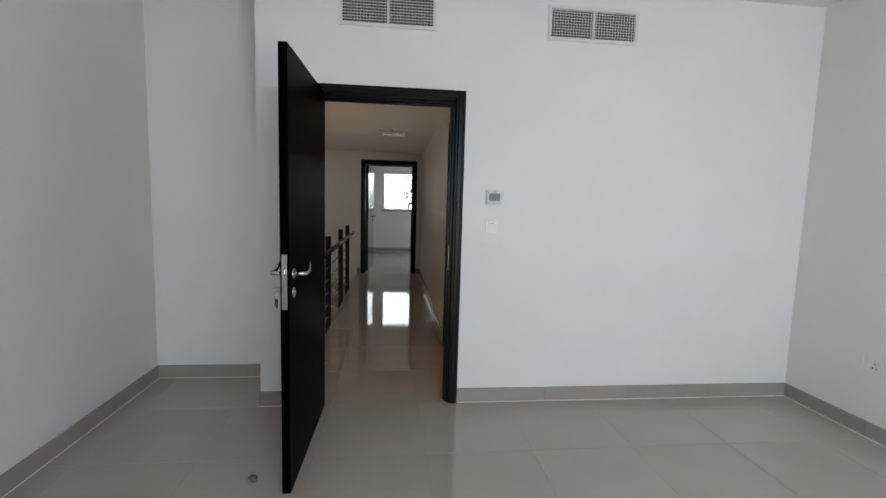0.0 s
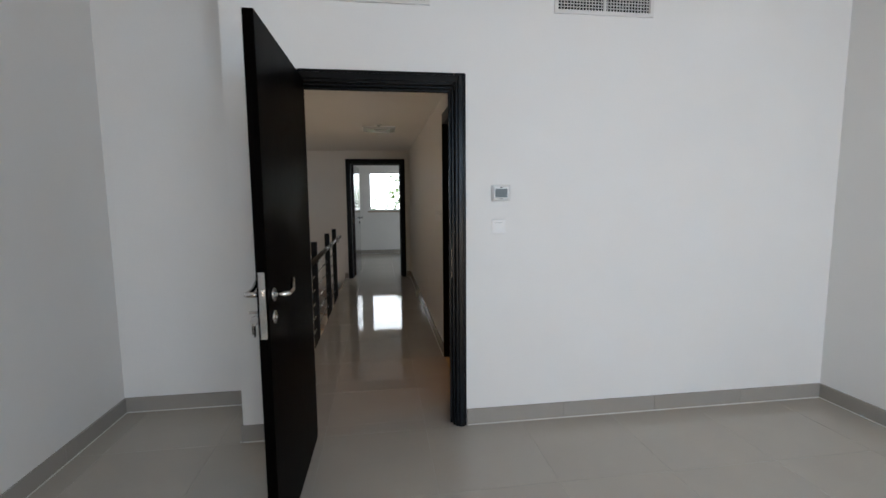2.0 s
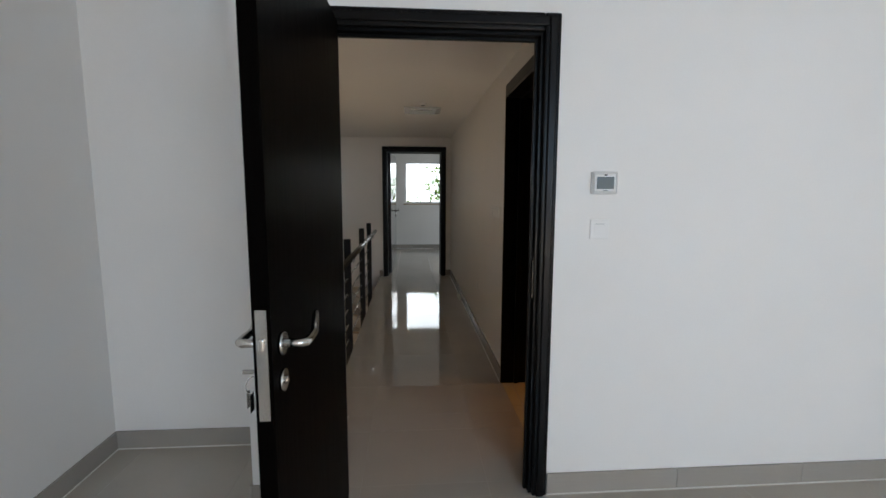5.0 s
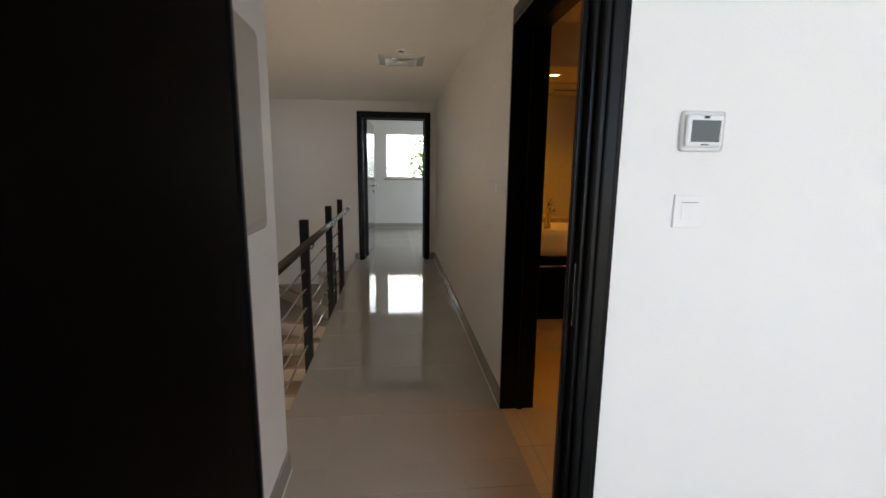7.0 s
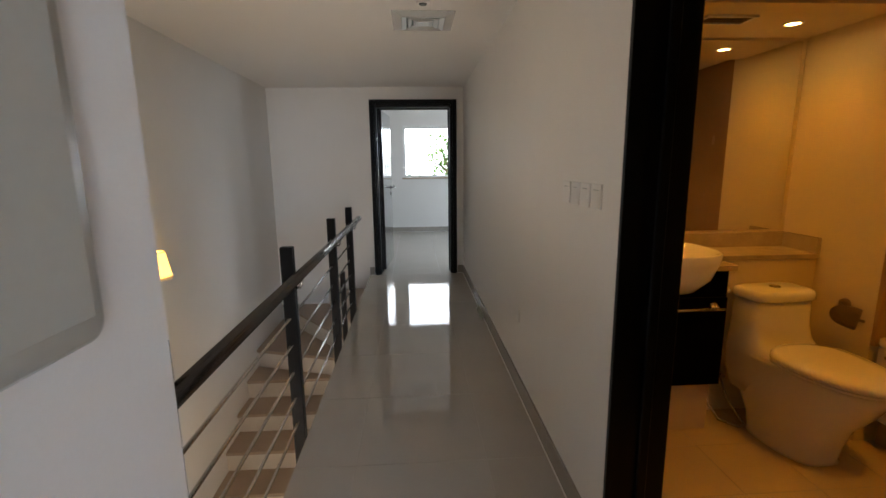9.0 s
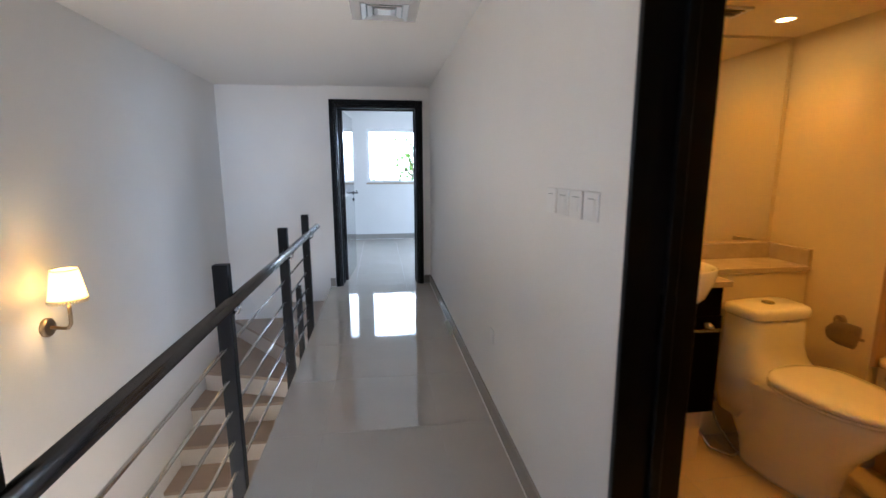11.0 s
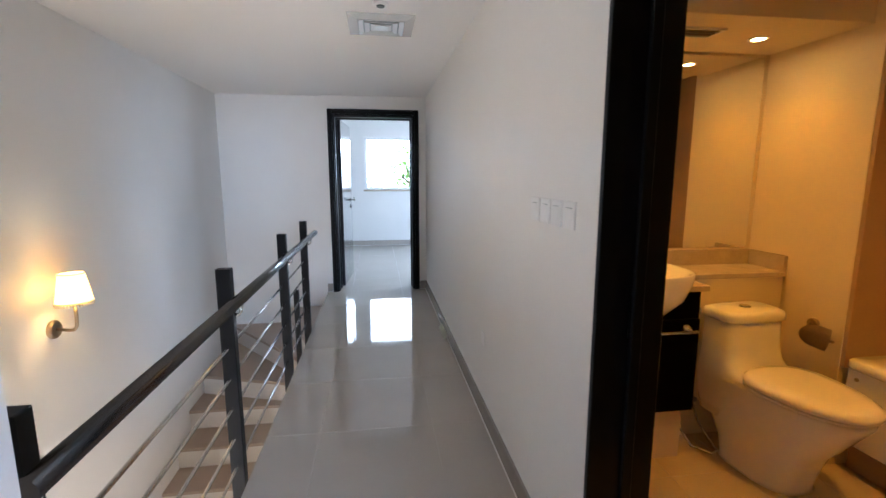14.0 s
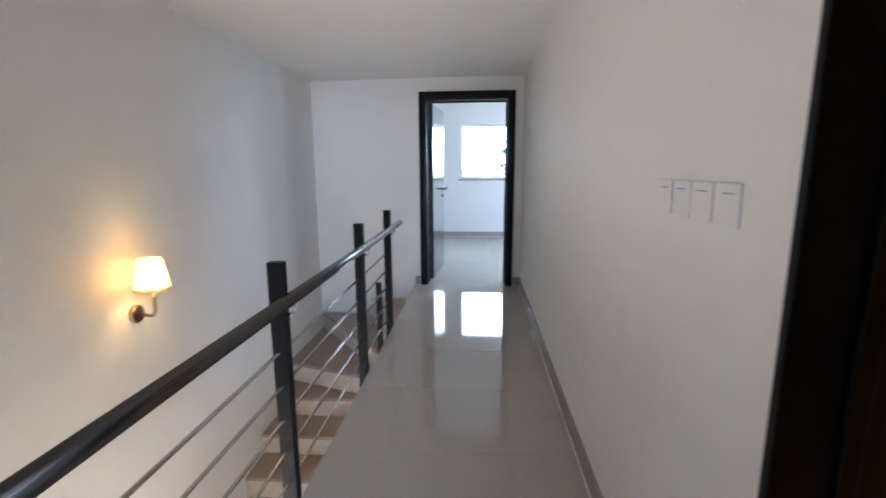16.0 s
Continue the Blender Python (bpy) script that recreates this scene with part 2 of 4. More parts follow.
solid("wall_bedroom_left", boxes((XL - 0.2, XL, YB, DBY, LOW, HA)), PAINT, "plain white painted bedroom side wall", "wall")
solid("wall_bedroom_right", boxes((XR, XR + 0.2, YB - 0.2, YC, 0, HA)), PAINT, "plain white painted bedroom side wall with sockets", "wall")
solid("wall_bedroom_window", boxes((XL - 0.2, 0.40, YB - 0.2, YB, 0, HA), (2.50, XR, YB - 0.2, YB, 0, HA), (0.40, 2.50, YB - 0.2, YB, 2.4, HA), (0.40, 2.50, YB - 0.2, YB, 0, 0.1)), PAINT, "white painted wall with a wide window", "wall")
# the low opening is added for the unseen fill window
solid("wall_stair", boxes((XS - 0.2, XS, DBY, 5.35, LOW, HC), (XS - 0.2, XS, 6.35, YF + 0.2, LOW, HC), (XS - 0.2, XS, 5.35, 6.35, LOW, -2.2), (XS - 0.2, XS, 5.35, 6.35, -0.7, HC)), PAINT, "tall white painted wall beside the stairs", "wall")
solid("wall_corridor", boxes((CX, CB, YC, 4.753, 0, HC), (CX, CB, 5.645, YF, 0, HC), (CX, CB, 4.753, 5.645, 2.055, HC)), PAINT, "white painted corridor wall with the bathroom door opening", "wall")
solid("wall_stair_end", boxes((XS, -0.625, YF + 0.06, YF + 0.15, LOW, HC)), PAINT, "white painted end wall above the stairs", "wall")
solid("wall_corridor_end", boxes((-0.625, -0.49, YF, YF + 0.15, LOW, HC), (0.425, CX, YF, YF + 0.15, 0, HC), (-0.49, 0.425, YF, YF + 0.15, 2.055, HC), (-0.49, 0.425, YF, YF + 0.15, LOW, -0.16)), PAINT, "white painted corridor end wall with a doorway", "wall")
solid("wall_under_corridor", boxes((EDGE + 0.02, EDGE + 0.14, DBY, YF, LOW, -0.30)), PAINT, "white painted wall under the corridor floor", "wall")
RX0, RX1 = -2.6, 2.4
solid("wall_far_room_left", boxes((RX0 - 0.15, RX0, YF + 0.15, YE + 0.2, 0, HR)), PAINT, "white painted side wall of the far room", "wall")
# side opening is added, out of view, for the far room's fill
solid("wall_far_room_right", boxes((RX1, RX1 + 0.15, YF + 0.15, 11.2, 0, HR), (RX1, RX1 + 0.15, 13.2, YE + 0.2, 0, HR), (RX1, RX1 + 0.15, 11.2, 13.2, 0, 0.4), (RX1, RX1 + 0.15, 11.2, 13.2, 2.2, HR)), PAINT, "white painted side wall of the far room", "wall")
solid("wall_far_room_door", boxes((RX0, -0.55, YF + 0.152, YF + 0.25, 0, HR), (0.485, RX1, YF + 0.152, YF + 0.25, 0, HR), (-0.55, 0.485, YF + 0.152, YF + 0.25, 2.12, HR)), PAINT, "white painted inner wall of the far room", "wall")
WX0, WX1, WZ0, WZ1 = -0.24, 0.715, 1.108, 2.12
solid("wall_far_room_window", boxes((RX0, WX0, YE, YE + 0.2, 0, HR), (WX1, RX1, YE, YE + 0.2, 0, HR), (WX0, WX1, YE, YE + 0.2, 0, WZ0), (WX0, WX1, YE, YE + 0.2, WZ1, HR)), PAINT, "white painted wall with a window opening", "wall")
# bathroom
BX1, BYB = 2.85, 6.81
solid("wall_bathroom_mirror", boxes((CB, 2.08, BYB, BYB + 0.15, 0, HC)), CREAM, "cream bathroom wall behind the mirror", "wall")
solid("wall_bathroom_return", boxes((2.08, BX1, 6.235, BYB + 0.15, 0, HC)), CREAM, "cream bathroom wall beside the toilet", "wall")
solid("wall_bathroom_right", boxes((BX1, BX1 + 0.15, YC, BYB + 0.15, 0, HC)), BROWNTILE, "brown tiled wall along the bathtub", "wall")
alcove = solid("wall_tub_alcove", boxes((2.083, BX1, 6.215, 6.235, 0.5, HC)), BROWNTILE, "brown tiled wall at the head of the bathtub", "wall")

# ---- ceilings ----
solid("ceiling_bedroom", boxes((XL - 0.2, XR + 0.2, YB - 0.2, DBY, HA, HA + 0.15)), CEILING, "white painted bedroom ceiling", "ceiling")
solid("ceiling_corridor", boxes((XS - 0.2, CB, DBY, YF + 0.15, HC, HC + 0.15), (DBX, CB, YC, DBY, HC, HC + 0.15)), CEILING, "white painted corridor ceiling", "ceiling")
solid("ceiling_far_room", boxes((RX0 - 0.15, RX1 + 0.15, YF + 0.152, YE + 0.2, HR, HR + 0.15)), CEILING, "white painted ceiling of the far room", "ceiling")
solid("ceiling_bathroom", boxes((CB, BX1 + 0.15, YC, BYB + 0.15, HC, HC + 0.15), (CB, 2.08, 6.29, BYB, 2.0, HC)), CREAM, "cream bathroom ceiling with a dropped soffit", "ceiling")

# ---- floors ----
def tiled(name, lots, label, mat, ox, oy, pitch_x, pitch_y, gap=0.003, z=0.0):
    """A grout bed with one raised tile to each cell of the grid."""
    fl = solid(name, boxes(*[(a, b, c, d, z - 0.15, z - 0.0015) for a, b, c, d in lots]), GROUT, label, "floor")
    for a, b, c, d in lots:
        i0, i1 = math.floor((a - ox) / pitch_x), math.ceil((b - ox) / pitch_x)
        j0, j1 = math.floor((c - oy) / pitch_y), math.ceil((d - oy) / pitch_y)
        for i in range(i0, i1):
            for j in range(j0, j1):
                x0, x1 = max(a, ox + i * pitch_x + gap / 2), min(b, ox + (i + 1) * pitch_x - gap / 2)
                y0, y1 = max(c, oy + j * pitch_y + gap / 2), min(d, oy + (j + 1) * pitch_y - gap / 2)
                if x1 - x0 > 0.01 and y1 - y0 > 0.01:
                    piece("tile", fl, x0, x1, y0, y1, z - 0.012, z, mat)
    return fl


tiled("floor_bedroom", [(XL, XR, YB, YD), (XL, -0.80, YD, 4.917)], "glossy beige porcelain floor tiles", TILE, 0.269, 4.38 - 6.25, 0.605, 0.625)
tiled("floor_corridor", [(-0.42, 0.465, YD, YC), (DBX, CX, YC, DBY), (EDGE, CX, DBY, YF), (-0.49, 0.425, YF, YF + 0.25)], "glossy beige porcelain corridor tiles", TILE, 0.269, 4.38, 0.605, 0.62, gap=0.002)
tiled("floor_far_room", [(RX0, RX1, YF + 0.25, YE)], "glossy beige porcelain floor tiles", TILE, 0.269, 4.38, 0.605, 0.62)
tiled("floor_bathroom", [(CX, CB, 4.753, 5.645), (CB, BX1, YC, BYB)], "warm cream bathroom floor tiles", BATHTILE, 1.30, 5.93, 0.33, 0.33)
solid("slab_edge", boxes((EDGE - 0.004, EDGE + 0.10, DBY, YF, -0.30, -0.151), (EDGE - 0.004, EDGE + 0.012, DBY, YF, -0.15, -0.013)), STEPRISER, "pale edge of the corridor floor slab", "floor")
solid("floor_lower_hall", boxes((XS, EDGE + 0.02, DBY, YF, LOW - 0.1, LOW)), TILE, "beige tiled floor below the stairs", "floor")


# ---- skirting ----
def skirting(name, runs, label="taupe tile skirting along the wall"):
    """Runs: axis, fixed face, side of the wall the strip stands on, from, to."""
    root = thing(name, (0, 0, 0), label, "baseboard", kind="structure")
    for axis, face, side, a, b in runs:
        n = max(1, round((b - a) / 0.6))
        for k in range(n):
            s, e = a + (b - a) * k / n + 0.0012, a + (b - a) * (k + 1) / n - 0.0012
            lo, hi = sorted((face, face + side * 0.012))
            bead_lo, bead_hi = sorted((face + side * 0.0122, face + side * 0.017))
            if axis == "x":
                piece("grout_bead", root, s - 0.0012, e + 0.0012, bead_lo, bead_hi, 0.0003, 0.005, BEAD, 0.0)
            else:
                piece("grout_bead", root, bead_lo, bead_hi, s - 0.0012, e + 0.0012, 0.0003, 0.005, BEAD, 0.0)
            if axis == "x":
                piece("skirting_tile", root, s, e, lo, hi, 0.0005, 0.10, SKIRT)
            else:
                piece("skirting_tile", root, lo, hi, s, e, 0.0005, 0.10, SKIRT)


skirting("baseboard_bedroom", [("x", YD, -1, 0.53, XR), ("x", YD, -1, -0.80, -0.502), ("y", -0.80, -1, YD - 0.012, 4.917), ("x", 4.917, -1, XL, -0.812), ("y", XL, 1, YB, 4.905), ("y", XR, -1, YB, YD - 0.012)])
skirting("baseboard_corridor", [("y", CX, -1, 5.647, YF), ("y", CX, -1, YC + 0.01, 4.69), ("y", DBX, 1, YC + 0.01, DBY), ("x", YF, -1, 0.49, CX - 0.012), ("x", YF, -1, EDGE, -0.555)])
skirting("baseboard_far_room", [("x", YE, -1, RX0, RX1), ("y", RX0, 1, YF + 0.25, YE - 0.012), ("y", RX1, -1, YF + 0.25, YE - 0.012)])


# ---- doors ----
def casing(bm, u0, u1, top, put):
    """A moulded surround: put turns (u, depth, z) boxes into the wall's own."""
    for lot in ((u0 - 0.08, u0 - 0.012, -0.022, 0.0, 0, top + 0.085), (u1 + 0.012, u1 + 0.08, -0.022, 0.0, 0, top + 0.085)):
        put(bm, *lot, 0.008)
    for a, b in ((u0 - 0.066, u0 - 0.03), (u1 + 0.03, u1 + 0.066)):
        put(bm, a, b, -0.030, -0.020, 0, top + 0.068, 0.006)
    put(bm, u0 - 0.012, u1 + 0.012, -0.022, 0.0, top + 0.012, top + 0.085, 0.008)
    put(bm, u0 - 0.03, u1 + 0.03, -0.030, -0.020, top + 0.030, top + 0.068, 0.006)
    return bm


def put_front(face, sign=1):
    def put(bm, u0, u1, d0, d1, z0, z1, bevel):
        a, b = sorted((face + sign * d0, face + sign * d1))
        box(bm, u0, u1, a, b, z0, z1, bevel)
    return put


def lining(axis, u0, u1, d0, d1, top, stop0, stop1):
    """Jamb boards inside an opening, with the stop strip that the leaf shuts on."""
    bm = bmesh.new()
    for a, b, c, d, z0, z1 in ((u0, u0 + 0.02, d0, d1, 0, top), (u1 - 0.02, u1, d0, d1, 0, top), (u0 + 0.02, u1 - 0.02, d0, d1, top - 0.02, top),
                               (u0 + 0.02, u0 + 0.034, stop0, stop1, 0, top - 0.02), (u1 - 0.034, u1 - 0.02, stop0, stop1, 0, top - 0.02), (u0 + 0.034, u1 - 0.034, stop0, stop1, top - 0.034, top - 0.02)):
        if axis == "x":
            box(bm, a, b, c, d, z0, z1, 0.002, 1)
        else:
            box(bm, c, d, a, b, z0, z1, 0.002, 1)
    return bm


def lever(parent, side, x, y, z, way, axis="x"):
    """A steel lever on its rose with the key rose below; side: which way it stands off the leaf."""
    def p(out, along, up):
        return (x + side * out, y + way * along, z + up) if axis == "x" else (x + way * along, y + side * out, z + up)
    bm = bmesh.new()
    tube(bm, [p(0, 0, 0), p(0.009, 0, 0)], 0.026, 20)
    tube(bm, [p(0, 0, 0), p(0.05, 0, 0), p(0.056, 0.008, 0), p(0.058, 0.03, 0), p(0.058, 0.084, 0.000), p(0.056, 0.094, 0.005), p(0.050, 0.136, 0.036)], [0.010, 0.010, 0.010, 0.0095, 0.009, 0.009, 0.008], 12)
    part("handle", bm, STEEL, parent, "brushed steel lever handle")
    bm = bmesh.new()
    tube(bm, [p(0, 0, -0.088), p(0.008, 0, -0.088)], 0.025, 20)
    tube(bm, [p(0.008, 0, -0.088), p(0.014, 0, -0.088)], 0.009, 12)
    part("key_rose", bm, STEEL, parent, "round steel key rose")


door_1 = thing("door_1", (-0.42, YD, 0), "dark stained wooden bedroom door standing wide open", "door", kind="structure")
part("door_frame", casing(lining("x", -0.42, 0.465, YD + 0.002, YD + 0.055, 2.055, YD + 0.035, YD + 0.054), -0.42 + 0.02, 0.465 - 0.02, 2.035, put_front(YD)), BLACK, door_1, "black moulded door frame")
LX0, LX1, LY0, LY1 = -0.416, -0.376, 3.445, 4.375
HZ = 1.05
leaf = part("door_leaf", box(bmesh.new(), LX0, LX1, LY0, LY1, 0.006, 2.06, 0.002, 1), WOOD, door_1, "dark wood door leaf")
part("lock_plate", boxes((LX0 + 0.008, LX1 - 0.008, LY0 - 0.002, LY0 + 0.004, 0.895, 1.145)), STEEL, leaf, "steel lock plate")
part("latch", boxes((LX0 + 0.014, LX1 - 0.014, LY0 - 0.010, LY0, 1.055, 1.082), bevel=0.003), STEEL, leaf)
lever(leaf, 1, LX1, LY0 + 0.065, HZ, 1)
lever(leaf, -1, LX0, LY0 + 0.065, HZ, 1)
leaf.rotation_euler.z = radians(-1.1)
bm = bmesh.new()
tube(bm, [(LX0 - 0.03 - 0.014 * math.sin(a), LY0 + 0.065 + 0.012 * math.cos(a), 0.950 + 0.016 * math.cos(a)) for a in (k * math.pi / 8 for k in range(17))], 0.0015, 6)
box(bm, LX0 - 0.034, LX0 - 0.031, LY0 + 0.055, LY0 + 0.078, 0.885, 0.93, 0.001, 1)
box(bm, LX0 - 0.042, LX0 - 0.039, LY0 + 0.058, LY0 + 0.074, 0.895, 0.935, 0.001, 1)
box(bm, LX0 - 0.05, LX0 - 0.008, LY0 + 0.062, LY0 + 0.068, 0.977, 0.987, 0.001, 1)
part("keys", bm, STEEL, leaf, "small bunch of steel keys in the lock")
for z in (0.28, 1.02, 1.80):
    part("hinge", tube(bmesh.new(), [(LX0 + 0.006, 4.382, z - 0.05), (LX0 + 0.006, 4.382, z + 0.05)], 0.008, 10), STEEL, door_1, "steel hinge")
part("strike_plate", boxes((0.441, 0.4460, YD + 0.014, YD + 0.034, 0.93, 1.10)), RAILM, door_1, "worn steel strike plate")

door_2 = thing("door_2", (CX, 5.16, 0), "dark wooden bathroom door opened inwards", "door", kind="structure")
bm = lining("y", 4.753, 5.645, CX - 0.011, CB + 0.052, 2.055, CX + 0.085, CX + 0.115)
for fx0, fx1 in ((CX - 0.011, CX - 0.0005), (CB + 0.0005, CB + 0.03)):
    box(bm, fx0, fx1, 4.715, 4.752, 0, 2.12, 0.004)
    box(bm, fx0, fx1, 4.7525, 5.645, 2.0555, 2.12, 0.004)
part("door_frame", bm, BLACK, door_2, "black door frame filling the wall's depth")
leaf = part("door_leaf", box(bmesh.new(), CB + 0.035, CB + 0.79, 4.70, 4.74, 0.008, 2.03, 0.002, 1), WOOD, door_2, "dark wood door leaf")
lever(leaf, 1, CB + 0.72, 4.74, 1.045, -1, "y")
part("strike_plate", boxes((CX + 0.078, CX + 0.100, 5.6215, 5.626, 0.93, 1.05)), RAILM, door_2, "steel strike plate")

door_3 = thing("door_3", (-0.47, YF, 0), "dark wooden far room door standing open", "door", kind="structure")
part("door_frame", casing(lining("x", -0.49, 0.425, YF + 0.002, YF + 0.248, 2.055, YF + 0.14, YF + 0.18), -0.47, 0.405, 2.035, put_front(YF)), BLACK, door_3, "black moulded door frame")
m3 = Matrix.Translation((-0.465, YF + 0.255, 0)) @ Matrix.Rotation(radians(-4), 4, "Z")
bm = box(bmesh.new(), 0.0, 0.04, 0.0, 0.86, 0.008, 2.035, 0.002, 1)
bmesh.ops.transform(bm, matrix=m3, verts=bm.verts)
GLOSSWOOD = material("varnished_dark_wood", (0.05, 0.045, 0.045), 0.14, vary=0.3, scale=5, grain=40, bump=0.02, coat=0.8, stretch=(14, 14, 0.7))
leaf = part("door_leaf", bm, GLOSSWOOD, door_3, "varnished dark wood door leaf")
hp = m3 @ Vector((0.04, 0.765, 1.045))
lever(leaf, 1, hp.x, hp.y, hp.z, -1)
for z in (0.28, 1.02, 1.80):
    part("hinge", boxes((-0.468, -0.458, YF + 0.20, YF + 0.262, z - 0.05, z + 0.05)), STEEL, door_3, "steel hinge")

# ---- windows ----
def window(name, x0, x1, z0, z1, y, sides, label):
    root = thing(name, (x0, y, z0), label, "window", kind="structure")
    w = 0.045
    part("window_frame", boxes((x0, x0 + w, y, y + 0.06, z0, z1), (x1 - w, x1, y, y + 0.06, z0, z1), (x0 + w, x1 - w, y, y + 0.06, z0, z0 + w), (x0 + w, x1 - w, y, y + 0.06, z1 - w, z1), bevel=0.004), PLASTIC, root, "white window frame")
    edges = [x0 + w + (x1 - x0 - 2 * w) * k / sides for k in range(sides + 1)]
    for a, b in zip(edges, edges[1:]):
        if b < x1 - w - 0.01:
            part("mullion", boxes((b - 0.02, b + 0.02, y + 0.003, y + 0.055, z0 + w, z1 - w)), PLASTIC, root)
            b -= 0.02
        if a > x0 + w + 0.01:
            a += 0.02
        pane = part("pane", boxes((a, b, y + 0.026, y + 0.032, z0 + w, z1 - w)), GLASS, root, "clear glass pane")
        pane.visible_shadow = False
    return root


win = window("window_1", WX0, WX1, WZ0, WZ1, YE + 0.09, 1, "white framed window looking onto tree tops")
part("window_sill", boxes((WX0 - 0.03, WX1 + 0.03, YE - 0.03, YE + 0.085, WZ0 - 0.03, WZ0 + 0.004), bevel=0.004), STONE, win, "thin stone sill")
window("window_2", 0.40, 2.50, 0.1, 2.4, YB - 0.12, 2, "tall white framed bedroom window")

# Unseen side window, added around the far room's fill lamp
side = thing("window_4", (RX1, 12.2, 0.4), "unseen side window added to brighten the far room", "window", kind="structure")
part("window_frame", boxes((RX1 + 0.05, RX1 + 0.11, 11.2, 11.245, 0.4, 2.2), (RX1 + 0.05, RX1 + 0.11, 13.155, 13.2, 0.4, 2.2), (RX1 + 0.05, RX1 + 0.11, 11.245, 13.155, 0.4, 0.445), (RX1 + 0.05, RX1 + 0.11, 11.245, 13.155, 2.155, 2.2)), PLASTIC, side, "white window frame")
part("pane", boxes((RX1 + 0.076, RX1 + 0.082, 11.245, 13.155, 0.445, 2.155)), GLASS, side, "clear glass pane").visible_shadow = False

# Out-of-view window, added to go with the corridor fill lamp
low = thing("window_3", (XS, 5.85, -2.2), "unseen low stair window added to light the corridor", "window", kind="structure")
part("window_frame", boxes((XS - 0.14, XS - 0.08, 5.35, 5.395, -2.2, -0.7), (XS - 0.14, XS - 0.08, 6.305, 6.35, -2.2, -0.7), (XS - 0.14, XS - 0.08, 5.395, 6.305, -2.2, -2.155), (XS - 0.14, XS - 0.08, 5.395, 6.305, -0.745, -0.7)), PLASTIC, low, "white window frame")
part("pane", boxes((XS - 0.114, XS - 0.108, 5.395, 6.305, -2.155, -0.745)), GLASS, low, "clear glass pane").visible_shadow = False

# ---- stairs ----
stairs = thing("stairs", (XS, YF, LOW), "winding stairs with tan treads and pale risers", "stairs", kind="structure")
RISE, PX, PY = 0.187, -0.66, 8.66
XW, NX = XS, EDGE - 0.004
treads = [
    ([(NX, PY), (NX, YF + 0.058), (-1.16, YF + 0.058), (PX, PY)], -RISE),
    ([(PX, PY), (-1.16, YF + 0.058), (XW, YF + 0.058)], -2 * RISE),
    ([(PX, PY), (XW, YF + 0.058), (XW, 9.02)], -3 * RISE),
]
for outline, z in treads:
    part("tread", prism(bmesh.new(), outline[::-1], z - 0.03, z), STEPTREAD, stairs)
    part("riser", prism(bmesh.new(), [(x * 0.985 + PX * 0.015, y * 0.985 + PY * 0.015) for x, y in outline[::-1]], z - RISE - 0.02, z - 0.03), STEPRISER, stairs)
y = 8.68
for k in range(4, 15):
    z = -k * RISE
    part("tread", box(bmesh.new(), XW, NX, y - 0.01, y + (0.44 if k == 4 else 0.33), z - 0.03, z, 0.006), STEPTREAD, stairs)
    part("riser", boxes((XW, NX, y + 0.012, y + 0.30, z - RISE, z - 0.031)), STEPRISER, stairs)
    y -= 0.305
part("tread", prism(bmesh.new(), [(PX, PY), (NX, PY), (NX, 8.72), (XW, 9.02), (XW, 8.90)][::-1], -4 * RISE - 0.03, -4 * RISE - 0.001), STEPTREAD, stairs)

# ---- balustrade ----
rail = thing("balustrade", (-0.66, 7, -0.3), "dark posts with steel rods and a round handrail", "railing")
POSTS = (5.34, 6.545, 7.735, 8.645)
for py in POSTS:
    px = -0.63 if py < 6 else -0.66
    part("post", box(bmesh.new(), px - 0.03, px + 0.03, py - 0.022, py + 0.022, -0.29, 0.975, 0.003), DARKSTEEL, rail, "square dark post")
for rz in (0.625, 0.485, 0.345, 0.205, 0.065):
    part("rod", tube(bmesh.new(), [(-0.66, POSTS[0] - 0.05, rz), (-0.66, POSTS[-1] + 0.05, rz)], 0.007, 8), STEEL, rail, "thin steel rod")
RAILX, RAILZ = -0.597, 0.842
part("handrail", tube(bmesh.new(), [(RAILX, POSTS[0] - 0.03, RAILZ), (RAILX, 8.90, RAILZ)], 0.025, 20), RAILM, rail, "round dark gloss handrail")
for py in POSTS:
    part("bracket", tube(bmesh.new(), [(-0.63, py, RAILZ - 0.07), (-0.612, py, RAILZ - 0.072), (-0.603, py, RAILZ - 0.06), (RAILX, py, RAILZ - 0.02)], 0.007, 8), STEEL, rail, "steel rail bracket")
newel = thing("stair_newel", (-0.72, 8.86, -0.4), "short dark post of the stair rail below", "post")
part("post", box(bmesh.new(), -0.765, -0.72, 8.60, 8.645, -0.56, 0.36, 0.003), DARKSTEEL, newel)

